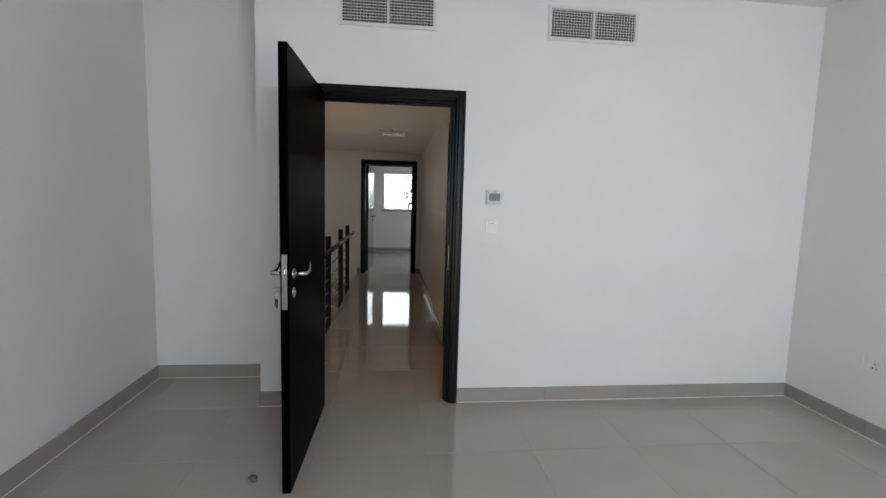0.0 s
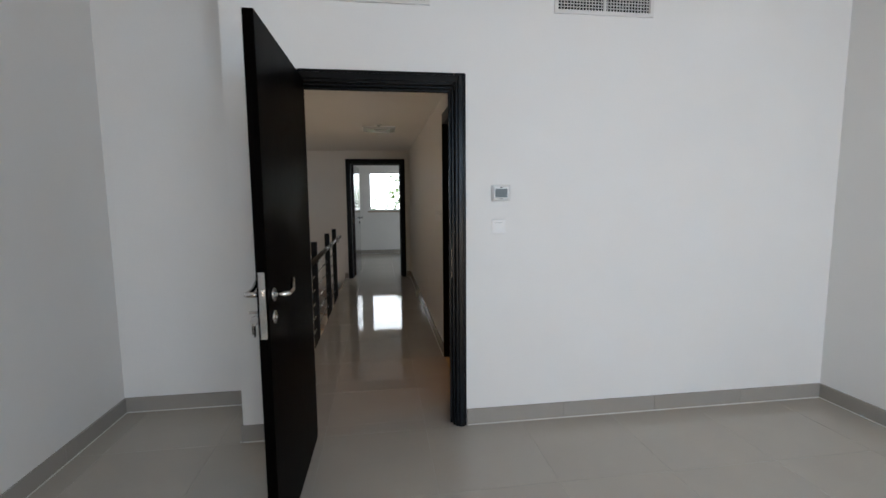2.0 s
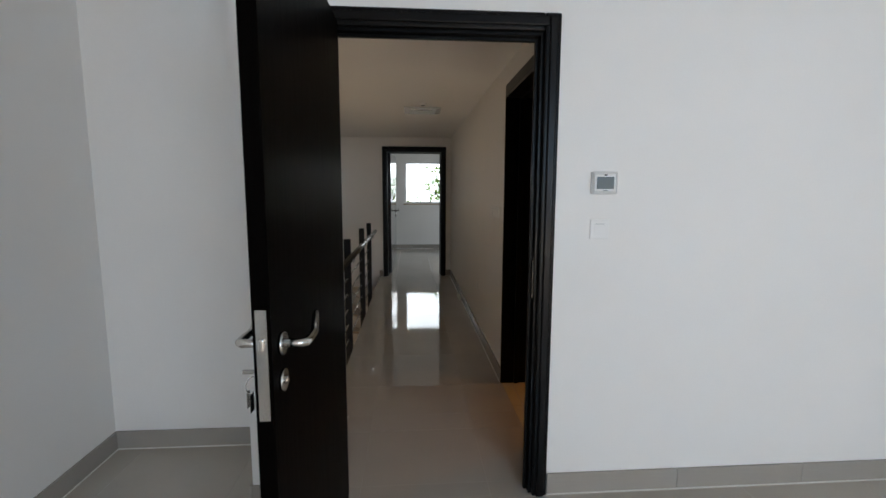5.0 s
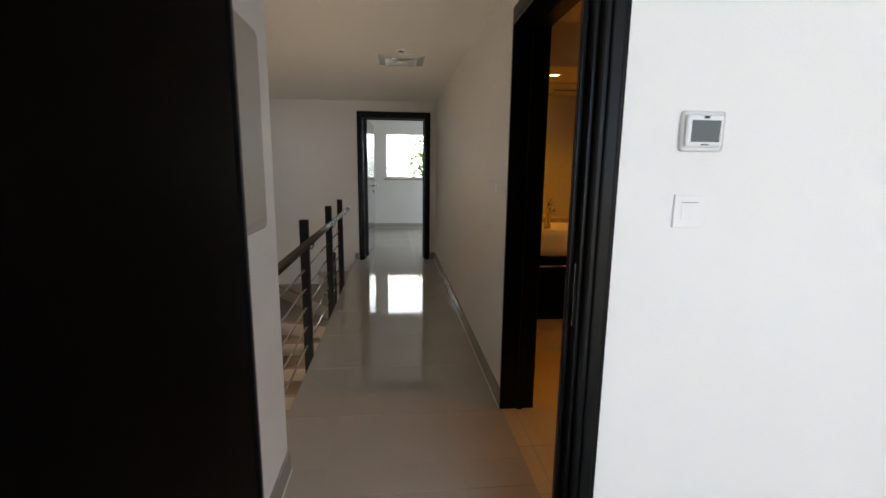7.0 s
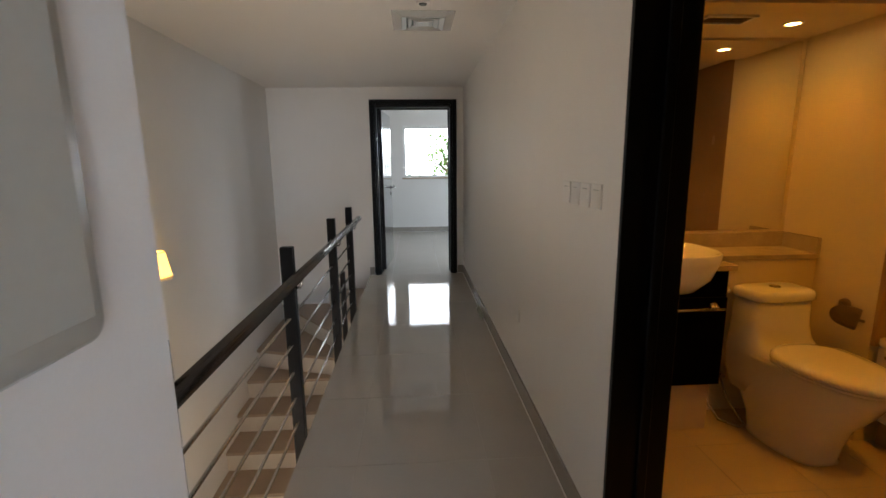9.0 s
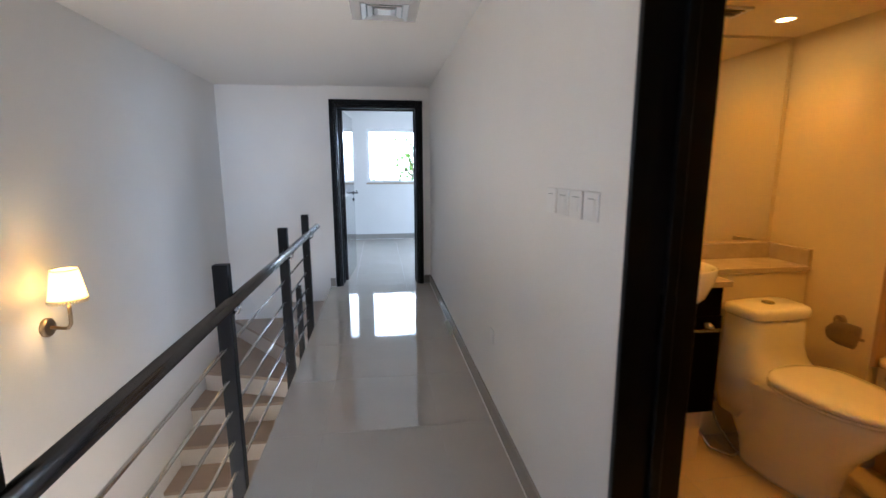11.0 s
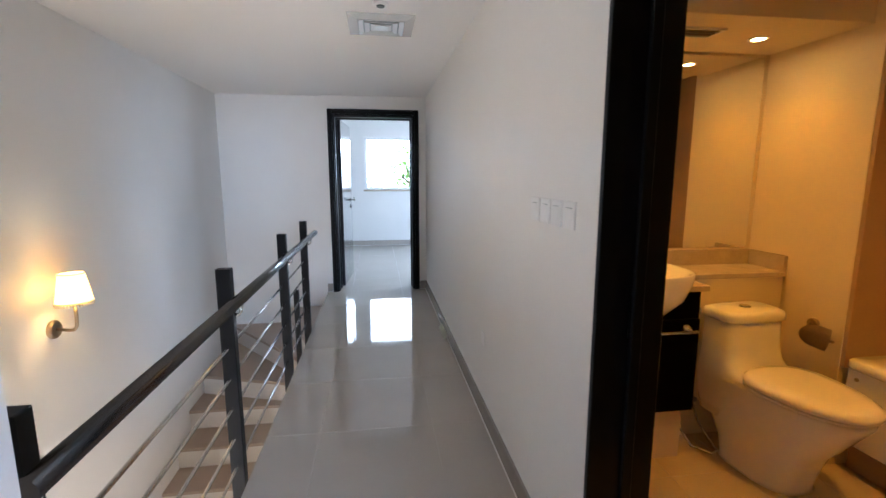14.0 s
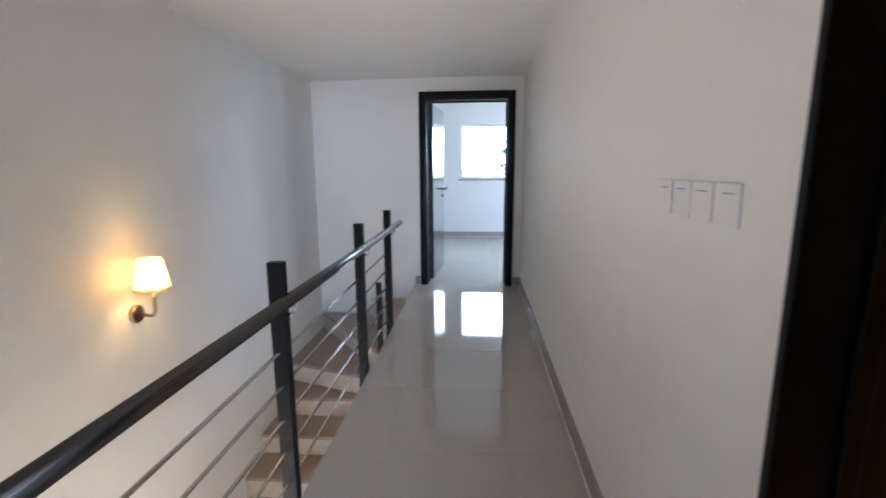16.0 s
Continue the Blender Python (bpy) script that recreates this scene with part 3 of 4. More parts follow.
# ---- corridor and bedroom fittings ----
def switch(name, x, y, z, facing, label, category, group="", w=0.084, h=0.084, rockers=1, sockets=False):
    """A plate on a wall: facing 'y' looks to smaller y, 'x' to smaller x."""
    root = thing(name, (x, y, z), label, category, group)

    def b(u0, u1, d0, d1, z0, z1, bevel):
        if facing == "y":
            return box(bmesh.new(), x + u0, x + u1, y - d1, y - d0, z + z0, z + z1, bevel)
        return box(bmesh.new(), x - d1, x - d0, y + u0, y + u1, z + z0, z + z1, bevel)
    part("plate", b(-w / 2, w / 2, 0, 0.006, -h / 2, h / 2, 0.002), PLASTIC, root, "white plastic plate")
    if sockets:
        # pin holes are dark blocks, their inner shade put into the colour
        for u, zz in ((0, 0.014), (-0.012, -0.012), (0.012, -0.012)):
            part("pin_hole", b(u - 0.003, u + 0.003, 0.0055, 0.0068, zz - 0.005, zz + 0.005, 0), DARK, root)
    for k in range(rockers):
        a = -0.0225 + 0.045 * k / rockers
        rk = part("rocker", b(a, a + 0.045 / rockers - 0.001, 0.0055, 0.0072, -0.0225, 0.0215, 0.0008), PLASTIC, root, "white rocker")
        # grey strip paints the shade line of the gap above the rocker
        part("gap", b(a, a + 0.045 / rockers - 0.001, 0.0055, 0.0064, 0.0217, 0.0232, 0), SCREEN, rk)
    return root


switch("light_switch", 0.727, YD, 1.238, "y", "white square light switch beside the bedroom door", "switch")
th = thing("thermostat", (0.737, YD, 1.44), "white thermostat with a grey display", "thermostat")
part("case", box(bmesh.new(), 0.681, 0.794, YD - 0.012, YD, 1.388, 1.487, 0.010, 4), PLASTIC, th, "white rounded case")
part("bezel", box(bmesh.new(), 0.688, 0.787, YD - 0.022, YD - 0.011, 1.398, 1.478, 0.009, 3), PLASTIC, th)
part("display", boxes((0.700, 0.775, YD - 0.0235, YD - 0.0215, 1.411, 1.463), bevel=0.0005), SCREEN, th, "grey display")
part("indicator", boxes((0.731, 0.744, YD - 0.0235, YD - 0.0215, 1.467, 1.473)), DARK, th)
part("lettering_bar", boxes((0.728, 0.748, YD - 0.0228, YD - 0.0215, 1.403, 1.406)), SCREEN, th)
for k, yy in enumerate((5.84, 5.94, 6.04, 6.14)):
    switch("light_switch", CX, yy, 1.245, "x", "white square light switch in the corridor row", "switch", "row of corridor switches")
switch("low_socket", CX, 6.93, 0.46, "x", "white blank plate low on the corridor wall", "socket", rockers=0, w=0.07, h=0.075)
switch("wall_socket", XR, 3.90, 0.455, "x", "white blank plate low on the bedroom wall", "socket", rockers=0)
switch("power_socket", XR, 3.785, 0.455, "x", "white three-pin power socket", "socket", rockers=0, sockets=True)

fb = thing("fuse_box", (DBX, 4.87, 1.44), "grey enamelled fuse box door with rounded corners", "fuse box")


def rounded(y0, y1, z0, z1, r):
    pts = []
    for cy, cz, a0 in ((y1 - r, z1 - r, 0), (y0 + r, z1 - r, 90), (y0 + r, z0 + r, 180), (y1 - r, z0 + r, 270)):
        pts += [(cy + r * math.cos(radians(a0 + 15 * k)), cz + r * math.sin(radians(a0 + 15 * k))) for k in range(7)]
    return pts


bm = bmesh.new()
loft(bm, [[(DBX, a, b) for a, b in rounded(4.64, 5.01, 1.12, 1.79, 0.03)], [(DBX + 0.014, a, b) for a, b in rounded(4.64, 5.01, 1.12, 1.79, 0.03)], [(DBX + 0.018, a, b) for a, b in rounded(4.646, 5.004, 1.126, 1.784, 0.027)]])
part("frame", bm, PANELM, fb)
part("cover", box(bmesh.new(), DBX + 0.0175, DBX + 0.022, 4.67, 4.985, 1.155, 1.755, 0.002), PANELM, fb, "grey hinged cover")


def grille(x0, x1, z0, z1):
    root = thing("wall_vent", ((x0 + x1) / 2, YD, z0), "white egg-crate air return vent above the door", "vent", "bedroom wall vents")
    f, mid = 0.022, (x0 + x1) / 2
    # dark sheet in place of the shaded duct behind the grid
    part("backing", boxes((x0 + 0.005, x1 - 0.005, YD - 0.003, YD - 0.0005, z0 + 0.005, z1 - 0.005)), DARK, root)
    part("frame", boxes((x0 - f, x1 + f, YD - 0.014, YD, z0 - f, z0), (x0 - f, x1 + f, YD - 0.014, YD, z1, z1 + f), (x0 - f, x0, YD - 0.014, YD, z0, z1), (x1, x1 + f, YD - 0.014, YD, z0, z1), (mid - 0.008, mid + 0.008, YD - 0.014, YD - 0.003, z0, z1)), ALU, root, "white vent frame")
    for k in range(1, 10):
        z = z0 + (z1 - z0) * k / 10
        part("slat", boxes((x0, x1, YD - 0.011, YD - 0.004, z - 0.0015, z + 0.0015)), ALU, root)
    n = 30
    bars = bmesh.new()
    for k in range(1, n):
        x = x0 + (x1 - x0) * k / n
        box(bars, x - 0.0015, x + 0.0015, YD - 0.0105, YD - 0.0035, z0, z1)
    tagged(part("grid", bars, ALU, root), kind="stuff")


grille(-0.275, 0.300, 2.505, 2.685)
grille(1.075, 1.650, 2.497, 2.672)

df = thing("ceiling_diffuser", (0.04, 7.48, HC), "white square four-way ceiling air diffuser", "vent")


def ring(x0, x1, y0, y1, z, w, drop, taper):
    bm = bmesh.new()
    outer = [(x0, y0), (x1, y0), (x1, y1), (x0, y1)]
    inner = [(x0 + w, y0 + w), (x1 - w, y0 + w), (x1 - w, y1 - w), (x0 + w, y1 - w)]
    lo = [bm.verts.new((x, y, z)) for x, y in outer]
    li = [bm.verts.new((x, y, z - drop + taper)) for x, y in inner]
    ho = [bm.verts.new((x, y, z + 0.004)) for x, y in outer]
    hi = [bm.verts.new((x, y, z - drop + taper + 0.004)) for x, y in inner]
    for k in range(4):
        q = (k + 1) % 4
        bm.faces.new((lo[k], lo[q], li[q], li[k]))
        bm.faces.new((ho[q], ho[k], hi[k], hi[q]))
        bm.faces.new((lo[k], ho[k], ho[q], lo[q]))
        bm.faces.new((li[q], hi[q], hi[k], li[k]))
    return bm


DX0, DX1, DY0, DY1 = -0.155, 0.233, 7.27, 7.67
# dark grey sheet paints the shade between the vanes
part("backing", boxes((DX0 + 0.01, DX1 - 0.01, DY0 + 0.01, DY1 - 0.01, HC - 0.003, HC - 0.0005)), SCREEN, df)
part("frame", ring(DX0, DX1, DY0, DY1, HC - 0.006, 0.058, 0.014, 0.0), DIFFUSER, df, "white outer frame")
for k, s in enumerate((0.062, 0.098, 0.134)):
    part("vane", ring(DX0 + s, DX1 - s, DY0 + s, DY1 - s, HC - 0.024, 0.027, 0.0, 0.008), DIFFUSER, df)
part("centre_plate", boxes((DX0 + 0.155, DX1 - 0.155, DY0 + 0.155, DY1 - 0.155, HC - 0.022, HC - 0.017)), DIFFUSER, df)
sd = thing("smoke_detector", (0.033, 7.12, HC), "small round white ceiling detector", "smoke detector")
part("ring", tube(bmesh.new(), [(0.033, 7.12, HC), (0.033, 7.12, HC - 0.010), (0.033, 7.12, HC - 0.016)], [0.04, 0.04, 0.034], 24), PLASTIC, sd, "white round ring")
part("lens", tube(bmesh.new(), [(0.033, 7.12, HC - 0.016), (0.033, 7.12, HC - 0.022)], [0.024, 0.018], 20), SCREEN, sd)

sc = thing("wall_lamp", (XS, 7.15, 0.55), "lit brass wall lamp with a small pleated cloth shade", "lamp")
part("wall_plate", tube(bmesh.new(), [(XS, 7.15, 0.55), (XS + 0.016, 7.15, 0.55), (XS + 0.024, 7.15, 0.55)], [0.05, 0.05, 0.042], 24), BRASS, sc, "round aged metal plate")
part("arm", tube(bmesh.new(), [(XS + 0.02, 7.15, 0.55), (-1.66, 7.135, 0.547), (-1.625, 7.12, 0.552), (-1.605, 7.112, 0.575), (-1.60, 7.11, 0.62), (-1.60, 7.11, 0.705)], 0.009, 10), BRASS, sc, "curved metal arm")


def pleated(z, r, deep, n=144):
    return [(-1.60 + (r + deep * (k % 2)) * math.cos(2 * math.pi * k / n), 7.11 + (r + deep * (k % 2)) * math.sin(2 * math.pi * k / n), z) for k in range(n)]


sh = loft(bmesh.new(), [pleated(0.706, 0.081, 0.002), pleated(0.76, 0.073, 0.002), pleated(0.862, 0.056, 0.0015)], cap=False)
bmesh.ops.solidify(sh, geom=sh.faces, thickness=0.001)
shade = part("shade", sh, SHADE, sc, "glowing pleated cloth shade")
for z, r in ((0.712, 0.0825), (0.862, 0.0575)):
    part("trim", tube(bmesh.new(), [(-1.60 + r * math.cos(a), 7.11 + r * math.sin(a), z) for a in (k * math.pi / 18 for k in range(37))], 0.003, 6), FRINGE, shade)
fr = bmesh.new()
for k in range(40):
    a = 2 * math.pi * k / 40
    x, y = -1.60 + 0.0825 * math.cos(a), 7.11 + 0.0825 * math.sin(a)
    tube(fr, [(x, y, 0.712), (x, y, 0.700), (x, y, 0.692)], [0.004, 0.005, 0.002], 6)
part("fringe", fr, FRINGE, shade, "short pale tasselled fringe")

strip = thing("masking_strip", (CX - 0.02, 8.3, 0), "crumpled green and white strip lying along the skirting", "paper strip")
bm = bmesh.new()
rows = []
for k in range(25):
    yy = 8.15 + 0.32 * k / 24
    jig = 0.008 * math.sin(k * 2.3) + 0.006 * math.sin(k * 5.1)
    rows.append([bm.verts.new((CX - 0.016 - 0.004 * (k % 2), yy, 0.045 + jig)), bm.verts.new((CX - 0.028 + jig, yy, 0.028 + jig * 0.5)), bm.verts.new((CX - 0.042 + jig, yy, 0.004))])
for a, b in zip(rows, rows[1:]):
    for k in range(2):
        bm.faces.new((a[k], a[k + 1], b[k + 1], b[k]))
bmesh.ops.solidify(bm, geom=bm.faces, thickness=0.002)
part("paper", bm, TAPE, strip)

bit = thing("debris", (-0.604, 3.57, 0), "small dark crumb of rubble on the floor tiles", "debris")
bm = bmesh.new()
bmesh.ops.create_icosphere(bm, subdivisions=2, radius=0.02)
for v in bm.verts:
    v.co = Vector((v.co.x * 1.1, v.co.y * 0.8, v.co.z * 0.7)) * (1 + 0.5 * noise.noise(v.co * 60)) + Vector((-0.604, 3.57, 0.012))
part("crumb", bm, STONEBIT, bit)

# ---- bathroom ----
mir = solid("mirror", box(bmesh.new(), CB + 0.10, 2.052, BYB - 0.006, BYB - 0.0005, 0.972, 1.985, 0.001, 1), MIRROR, "large frameless mirror above the counter", "mirror", kind="")
ct = thing("countertop", (1.4, 6.6, 0.86), "beige stone counter with an upstand and pipe ledge", "countertop")
part("slab", boxes((CB, 1.47, 6.335, BYB - 0.001, 0.850, 0.876), (1.47, 2.079, 6.555, BYB - 0.001, 0.850, 0.876), bevel=0.003), STONE, ct)
part("upstand", boxes((CB, 2.079, BYB - 0.022, BYB - 0.001, 0.876, 0.958), bevel=0.002), STONE, ct)
part("side_upstand", boxes((2.058, 2.0785, 6.557, BYB - 0.0225, 0.8765, 0.958), bevel=0.002), STONE, ct)
solid("pipe_box", boxes((1.452, 2.079, 6.572, BYB - 0.001, 0, 0.849)), CREAM, "cream boxed-in wall below the ledge", "wall")
van = thing("vanity", (1.1, 6.55, 0.09), "dark wood bathroom vanity with a steel towel bar", "vanity")
part("body", boxes((CB + 0.002, 1.445, 6.36, 6.79, 0.271, 0.849)), WOOD, van)
part("door", box(bmesh.new(), CB + 0.01, 1.06, 6.342, 6.359, 0.275, 0.72, 0.002), WOOD, van)
part("door", box(bmesh.new(), 1.065, 1.44, 6.342, 6.359, 0.275, 0.72, 0.002), WOOD, van)
part("plinth", boxes((CB + 0.002, 1.43, 6.40, 6.79, 0, 0.27)), BATHTILE, van, "tiled plinth")
tb = part("towel_bar", tube(bmesh.new(), [(0.95, 6.30, 0.675), (1.40, 6.30, 0.675)], 0.007, 10), STEEL, van, "steel towel bar")
part("bar_mount", tube(bmesh.new(), [(1.36, 6.342, 0.685), (1.36, 6.325, 0.685), (1.36, 6.298, 0.68)], [0.022, 0.02, 0.012], 14), STEEL, tb)
for z in (0.80, 0.70, 0.63, 0.34):
    part("screw_cap", tube(bmesh.new(), [(1.445, 6.39, z), (1.448, 6.39, z)], 0.007, 10), STEEL, van)
bs = thing("basin", (1.12, 6.5, 0.888), "white ceramic bowl basin with a chrome tap", "basin")
bm = bmesh.new()
prof = [(0.10, 0.10, 0.76), (0.19, 0.16, 0.78), (0.255, 0.20, 0.84), (0.285, 0.225, 0.92), (0.29, 0.23, 0.965), (0.283, 0.223, 0.970), (0.27, 0.21, 0.962), (0.24, 0.18, 0.92), (0.17, 0.12, 0.89), (0.05, 0.04, 0.885)]
loft(bm, [oval(1.12, 6.47, z - 0.03, a, b, 3.0, 40) for a, b, z in prof])
part("bowl", bm, CERAMIC, bs)
tp = part("tap", tube(bmesh.new(), [(1.14, 6.655, 0.90), (1.14, 6.655, 1.05), (1.14, 6.635, 1.075), (1.14, 6.56, 1.062), (1.14, 6.535, 1.045)], [0.024, 0.02, 0.018, 0.014, 0.012], 14), STEEL, bs, "chrome mixer tap")
part("lever", tube(bmesh.new(), [(1.14, 6.655, 1.065), (1.14, 6.65, 1.095), (1.14, 6.59, 1.125)], [0.012, 0.009, 0.006], 10), STEEL, tp)
part("drain", tube(bmesh.new(), [(1.12, 6.47, 0.855), (1.12, 6.47, 0.860)], 0.024, 16), STEEL, bs)

TX = 1.775
wc = thing("toilet", (TX, 6.3, 0), "cream white one-piece ceramic toilet with closed lid", "toilet")
bm = bmesh.new()
loft(bm, [oval(TX, cy, z, a, b, p, 40, f) for z, cy, a, b, p, f in ((0.0, 6.30, 0.142, 0.15, 2.8, 1.55), (0.014, 6.30, 0.136, 0.146, 2.8, 1.55), (0.10, 6.30, 0.140, 0.17, 2.8, 1.45), (0.19, 6.32, 0.153, 0.20, 2.7, 1.50), (0.28, 6.33, 0.168, 0.22, 2.6, 1.72), (0.36, 6.34, 0.177, 0.22, 2.5, 2.0), (0.412, 6.34, 0.187, 0.22, 2.4, 2.16), (0.428, 6.34, 0.183, 0.216, 2.4, 2.16))])
part("bowl", bm, CERAMIC, wc)
bm = bmesh.new()
loft(bm, [oval(TX, 6.46, z, a, b, p, 40, f) for z, a, b, p, f in ((0.20, 0.150, 0.09, 4, 1.9), (0.30, 0.178, 0.10, 4, 2.3), (0.40, 0.188, 0.10, 4, 2.3), (0.432, 0.186, 0.10, 4, 2.1), (0.455, 0.180, 0.10, 4.2, 1.6), (0.49, 0.172, 0.10, 4.5, 1.18), (0.55, 0.164, 0.10, 5, 0.98), (0.68, 0.158, 0.10, 5, 0.95))])
part("cistern", bm, CERAMIC, wc)
bm = bmesh.new()
loft(bm, [oval(TX, 6.458, z, a, b, 4.5, 40) for z, a, b in ((0.681, 0.166, 0.104), (0.685, 0.171, 0.109), (0.711, 0.171, 0.109), (0.726, 0.163, 0.101), (0.731, 0.148, 0.08))])
part("cistern_lid", bm, CERAMIC, wc, "rounded ceramic cistern lid")
part("flush_button", tube(bmesh.new(), [(TX, 6.455, 0.730), (TX, 6.455, 0.738), (TX, 6.455, 0.740)], [0.026, 0.026, 0.022], 20), STEEL, wc, "round chrome flush button")
bm = bmesh.new()
loft(bm, [oval(TX, 6.18, z + 0.025, a, b, 2.25, 44, f) for z, a, b, f in ((0.404, 0.183, 0.15, 2.06), (0.408, 0.188, 0.155, 2.06), (0.416, 0.188, 0.155, 2.06), (0.418, 0.186, 0.153, 2.06))])
part("seat", bm, CERAMIC, wc)
bm = bmesh.new()
loft(bm, [oval(TX, 6.18, z + 0.025, a, b, 2.25, 44, f) for z, a, b, f in ((0.421, 0.186, 0.152, 2.12), (0.424, 0.191, 0.156, 2.12), (0.444, 0.189, 0.155, 2.12), (0.457, 0.172, 0.142, 2.1), (0.464, 0.12, 0.10, 2.06), (0.466, 0.05, 0.05, 2.0))])
part("lid", bm, CERAMIC, wc, "smooth closed seat lid")

wc.rotation_euler.z = radians(4)

hs = thing("bidet_spray", (1.52, 6.5, 0.0), "chrome bidet hose and spray head", "hose")
part("spray_head", tube(bmesh.new(), [(1.535, 6.57, 0.69), (1.54, 6.53, 0.70), (1.55, 6.50, 0.715)], [0.012, 0.014, 0.022], 14), STEEL, hs)
part("hose", tube(bmesh.new(), [(1.535, 6.56, 0.68), (1.525, 6.55, 0.5), (1.50, 6.53, 0.25), (1.50, 6.50, 0.09), (1.53, 6.44, 0.02), (1.60, 6.38, 0.010), (1.645, 6.40, 0.010), (1.65, 6.45, 0.02), (1.62, 6.52, 0.10), (1.60, 6.565, 0.22)], 0.0075, 10), STEEL, hs, "metal hose")
part("valve", tube(bmesh.new(), [(1.60, 6.572, 0.22), (1.60, 6.53, 0.22)], 0.014, 12), STEEL, hs)

tr = thing("toilet_roll_holder", (2.08, 6.30, 0.64), "metal toilet roll holder with a curved cover", "roll holder")
part("wall_plate", tube(bmesh.new(), [(2.0795, 6.376, 0.66), (2.06, 6.376, 0.66)], [0.026, 0.022], 16), BRASS, tr)
bm = bmesh.new()
rows = []
for k in range(13):
    a = radians(75 + 15 * k)
    rows.append([bm.verts.new((2.035 + 0.052 * math.cos(a), yy, 0.615 + 0.052 * math.sin(a))) for yy in (6.288 - 0.075 * math.sin(math.pi * (k + 1.5) / 15), 6.288 + 0.075 * math.sin(math.pi * (k + 1.5) / 15))])
for a, b in zip(rows, rows[1:]):
    bm.faces.new((a[0], a[1], b[1], b[0]))
bmesh.ops.solidify(bm, geom=bm.faces, thickness=0.002)
part("cover", bm, BRASS, tr, "curved metal cover")
part("arm", tube(bmesh.new(), [(2.06, 6.376, 0.66), (2.035, 6.376, 0.64), (2.035, 6.366, 0.615), (2.035, 6.236, 0.615)], 0.006, 8), BRASS, tr)

tub = thing("bathtub", (2.45, 5.4, 0), "white built-in bathtub with a bolted panel", "bathtub")
TY0, TY1 = YC + 0.11, 6.213
bm = bmesh.new()


def rect(x0, x1, y0, y1, z, p):
    return oval((x0 + x1) / 2, (y0 + y1) / 2, z, (x1 - x0) / 2, (y1 - y0) / 2, p, 48)


loft(bm, [rect(2.10, 2.845, TY0, TY1, 0.50, 60), rect(2.09, 2.845, TY0, TY1, 0.515, 60), rect(2.09, 2.845, TY0, TY1, 0.543, 60), rect(2.10, 2.84, TY0 + 0.01, TY1 - 0.005, 0.55, 40), rect(2.18, 2.79, TY0 + 0.1, TY1 - 0.09, 0.548, 5), rect(2.20, 2.77, TY0 + 0.12, TY1 - 0.11, 0.52, 4.5), rect(2.26, 2.71, TY0 + 0.25, TY1 - 0.17, 0.22, 4), rect(2.32, 2.65, TY0 + 0.32, TY1 - 0.25, 0.18, 3)])
part("tub", bm, CERAMIC, tub)
pn = part("panel", box(bmesh.new(), 2.105, 2.12, TY0, TY1, 0.15, 0.499, 0.002), PLASTIC, tub, "white tub panel")
for yy in (6.17, 5.95, 5.6, 5.2):
    for z in (0.46, 0.19):
        part("bolt", tube(bmesh.new(), [(2.105, yy, z), (2.101, yy, z)], 0.009, 10), BRASS, pn)
part("plinth", boxes((2.17, 2.21, TY0, TY1, 0.0005, 0.1495)), BROWNTILE, tub, "brown tiled plinth")
mx = thing("bath_mixer", (2.46, 6.215, 0.80), "chrome bath mixer on the tiled wall", "tap")
part("body", tube(bmesh.new(), [(2.40, 6.175, 0.795), (2.56, 6.175, 0.795)], 0.018, 14), STEEL, mx)
for x in (2.415, 2.545):
    part("wall_rose", tube(bmesh.new(), [(x, 6.2145, 0.795), (x, 6.205, 0.795), (x, 6.175, 0.795)], [0.028, 0.026, 0.012], 16), STEEL, mx)
part("spout", tube(bmesh.new(), [(2.48, 6.175, 0.79), (2.48, 6.13, 0.775), (2.48, 6.07, 0.75)], [0.014, 0.013, 0.012], 12), STEEL, mx)


def downlight(x, y, z):
    root = thing("downlight", (x, y, z), "lit round recessed bathroom downlight", "lamp", "bathroom downlights")
    bm = bmesh.new()
    loft(bm, [oval(x, y, z, 0.045, 0.045, 2, 24), oval(x, y, z - 0.005, 0.043, 0.043, 2, 24), oval(x, y, z - 0.005, 0.032, 0.032, 2, 24), oval(x, y, z - 0.001, 0.030, 0.030, 2, 24)], cap=False)
    part("trim_ring", bm, PLASTIC, root)
    part("lens", tube(bmesh.new(), [(x, y, z - 0.0005), (x, y, z - 0.003)], 0.030, 20), BULB, root, "glowing lens").visible_shadow = False


downlight(1.78, 6.56, 2.0)
downlight(1.10, 6.56, 2.0)
downlight(1.70, 5.30, HC)
bv = thing("bathroom_vent", (1.37, 6.50, 2.0), "dark slotted air vent in the soffit", "vent")
part("frame", boxes((1.28, 1.52, 6.44, 6.455, 1.99, 2.0), (1.28, 1.52, 6.545, 6.56, 1.99, 2.0), (1.28, 1.295, 6.455, 6.545, 1.99, 2.0), (1.505, 1.52, 6.455, 6.545, 1.99, 2.0)), ALU, bv)
# dark sheet paints the shade behind the slats
part("backing", boxes((1.295, 1.505, 6.455, 6.545, 1.997, 1.9995)), DARK, bv)
for k in range(3):
    part("slat", boxes((1.296, 1.504, 6.472 + 0.026 * k, 6.478 + 0.026 * k, 1.991, 1.996)), BRASS, bv)

# ---- outside ----
solid("ground", boxes((-800, 800, -800, 800, -3.4, -3.3)), EARTH, "pale sandy ground around the house", "ground")


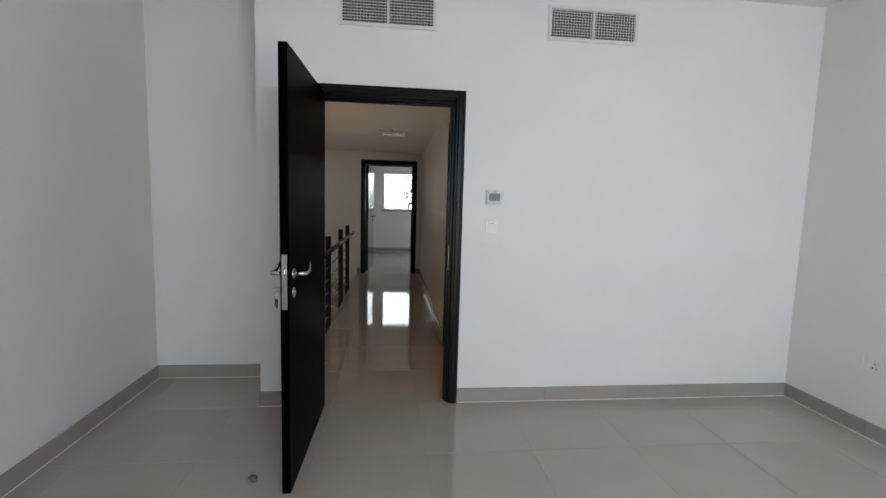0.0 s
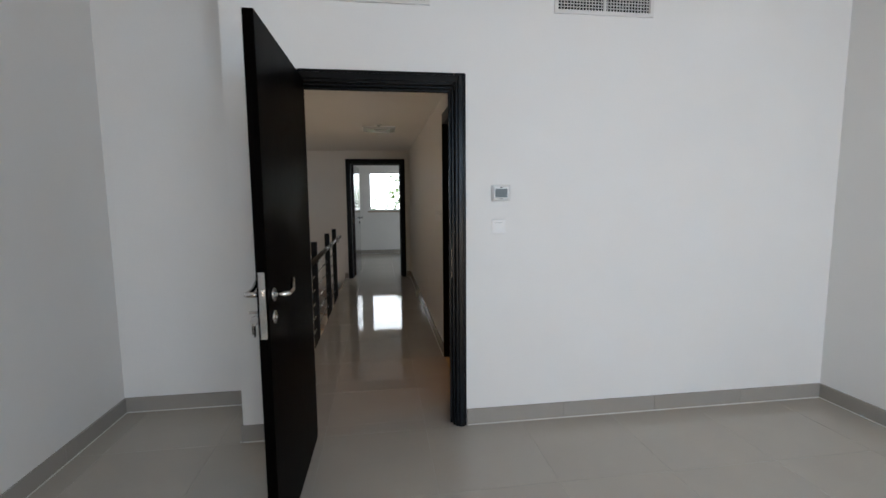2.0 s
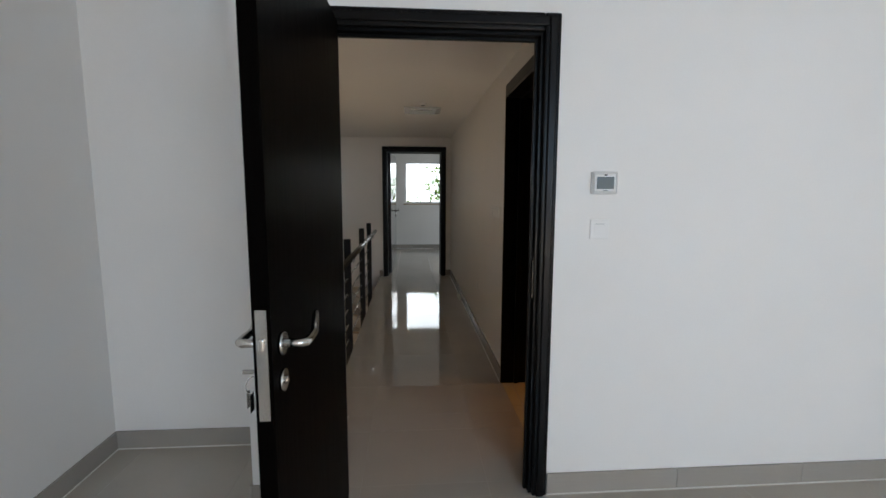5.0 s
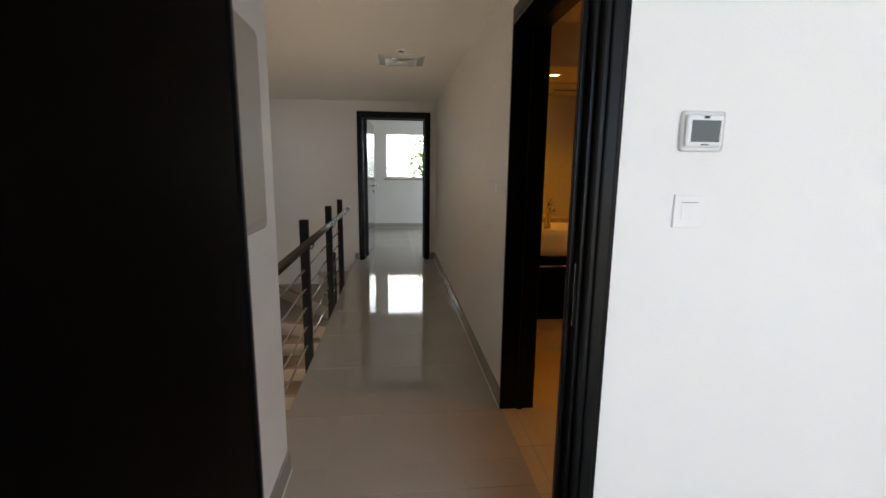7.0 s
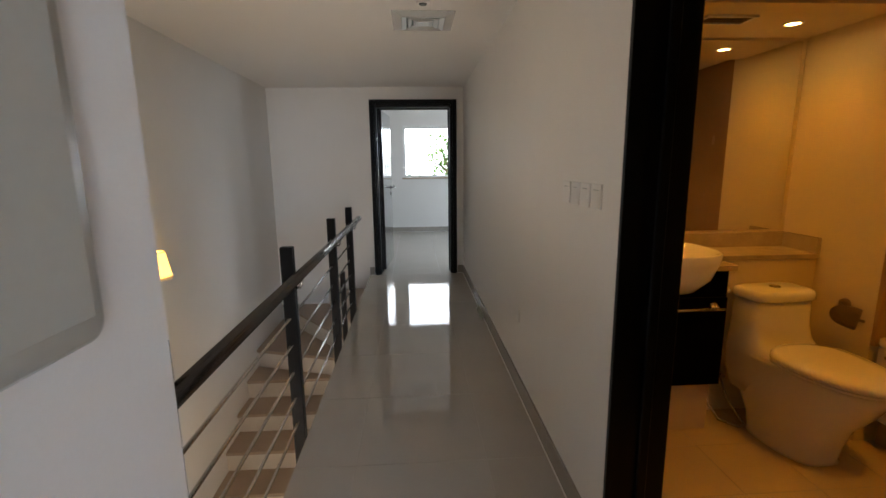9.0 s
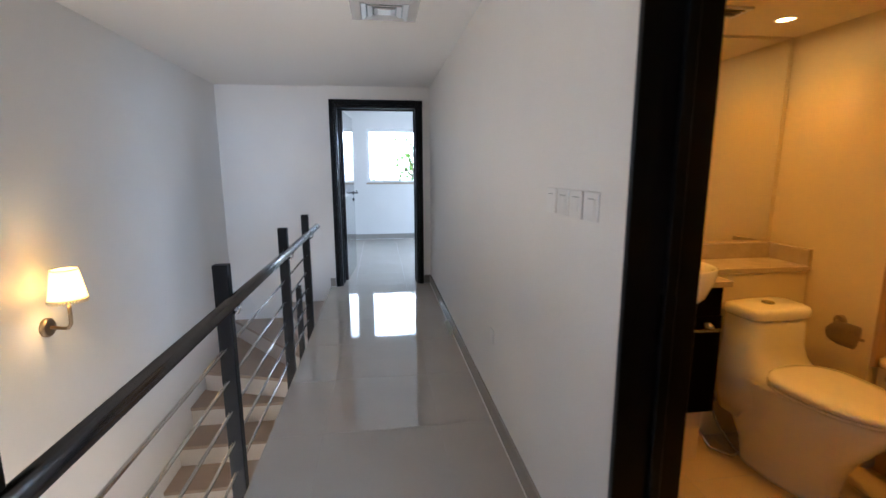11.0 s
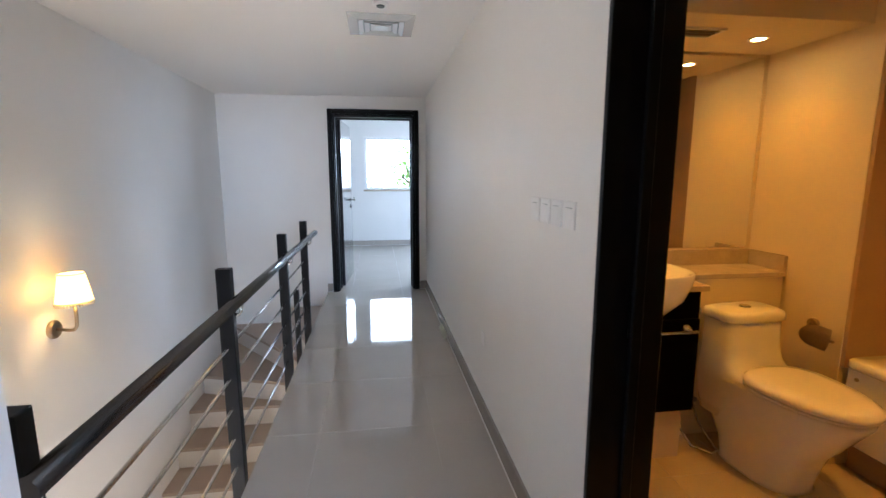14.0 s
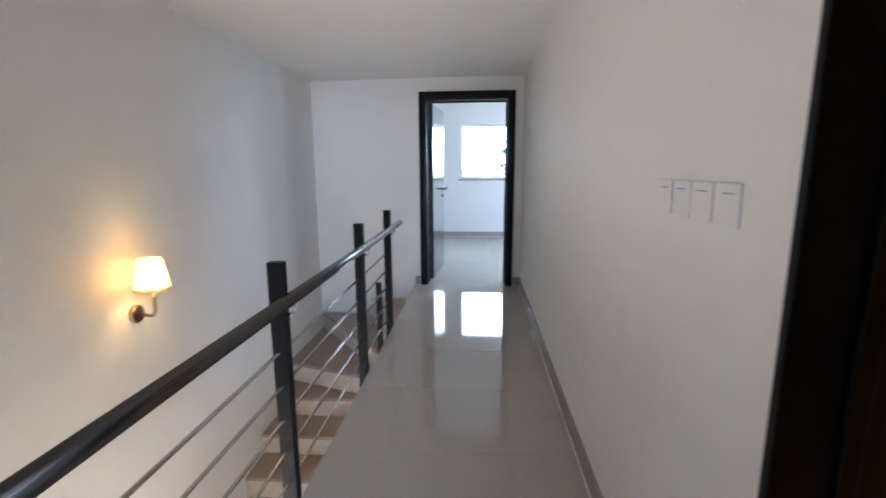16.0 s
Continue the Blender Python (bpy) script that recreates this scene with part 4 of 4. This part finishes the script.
def tree(x, y, height, spread, seed, leaves, label):
    rng = random.Random(seed)
    root = thing("tree", (x, y, -3.3), label, "tree", "garden trees")
    bm = bmesh.new()
    top = -3.3 + height
    mid = -3.3 + height * 0.45
    tube(bm, [(x, y, -3.31), (x + 0.1, y, mid * 0.5 - 1.65), (x, y + 0.1, mid), (x + 0.15, y, top - 0.4)], [0.16, 0.13, 0.10, 0.03], 10)
    tips = []
    for k in range(14):
        a, lift = rng.uniform(0, 6.28), rng.uniform(0.1, 1.0)
        s = Vector((x, y, mid + (top - mid) * lift * 0.6))
        e = s + Vector((math.cos(a) * spread * rng.uniform(0.5, 1), math.sin(a) * spread * rng.uniform(0.5, 1), (top - mid) * rng.uniform(0.1, 0.45)))
        tube(bm, [s, s.lerp(e, 0.5) + Vector((0, 0, 0.1)), e], [0.05, 0.03, 0.01], 6)
        tips += [s.lerp(e, f) for f in (0.5, 0.7, 0.85, 1.0)]
    part("trunk", bm, BARK, root)
    bm = bmesh.new()
    for _ in range(leaves):
        c = rng.choice(tips)
        p = c + Vector((rng.gauss(0, 0.22), rng.gauss(0, 0.22), rng.gauss(0, 0.18)))
        r = rng.uniform(0.035, 0.075)
        u = Vector((rng.gauss(0, 1), rng.gauss(0, 1), rng.gauss(0, 1))).normalized()
        w = u.orthogonal().normalized()
        vs = [bm.verts.new(q) for q in (p - u * r * 1.5, p + w * r * 0.6 + u.cross(w) * r * 0.2, p + u * r * 1.5, p - w * r * 0.6 + u.cross(w) * r * 0.2)]
        bm.faces.new(vs)
    crown = new("crown", bpy.data.meshes.new("crown"))
    bmesh.ops.translate(bm, verts=bm.verts, vec=-BASE[root])
    bm.to_mesh(crown.data)
    bm.free()
    crown.data.materials.append(LEAF)
    crown.parent = root
    tagged(crown, kind="stuff")


tree(1.12, 17.4, 5.6, 0.9, 4, 800, "leafy green garden tree outside the window")
tree(0.0, 18.0, 4.65, 0.8, 9, 2600, "low leafy green tree outside the window")

# glowing sheet beyond the far window for the overexposed sky, also lights the room
SKY_GLOW = glow("bright_haze", (0.84, 0.93, 1.0), 7.0)
solid("backdrop", boxes((-70, 70, 75, 75.2, -3.3, 60)), SKY_GLOW, "glowing white backdrop in place of the bright sky", "sky")
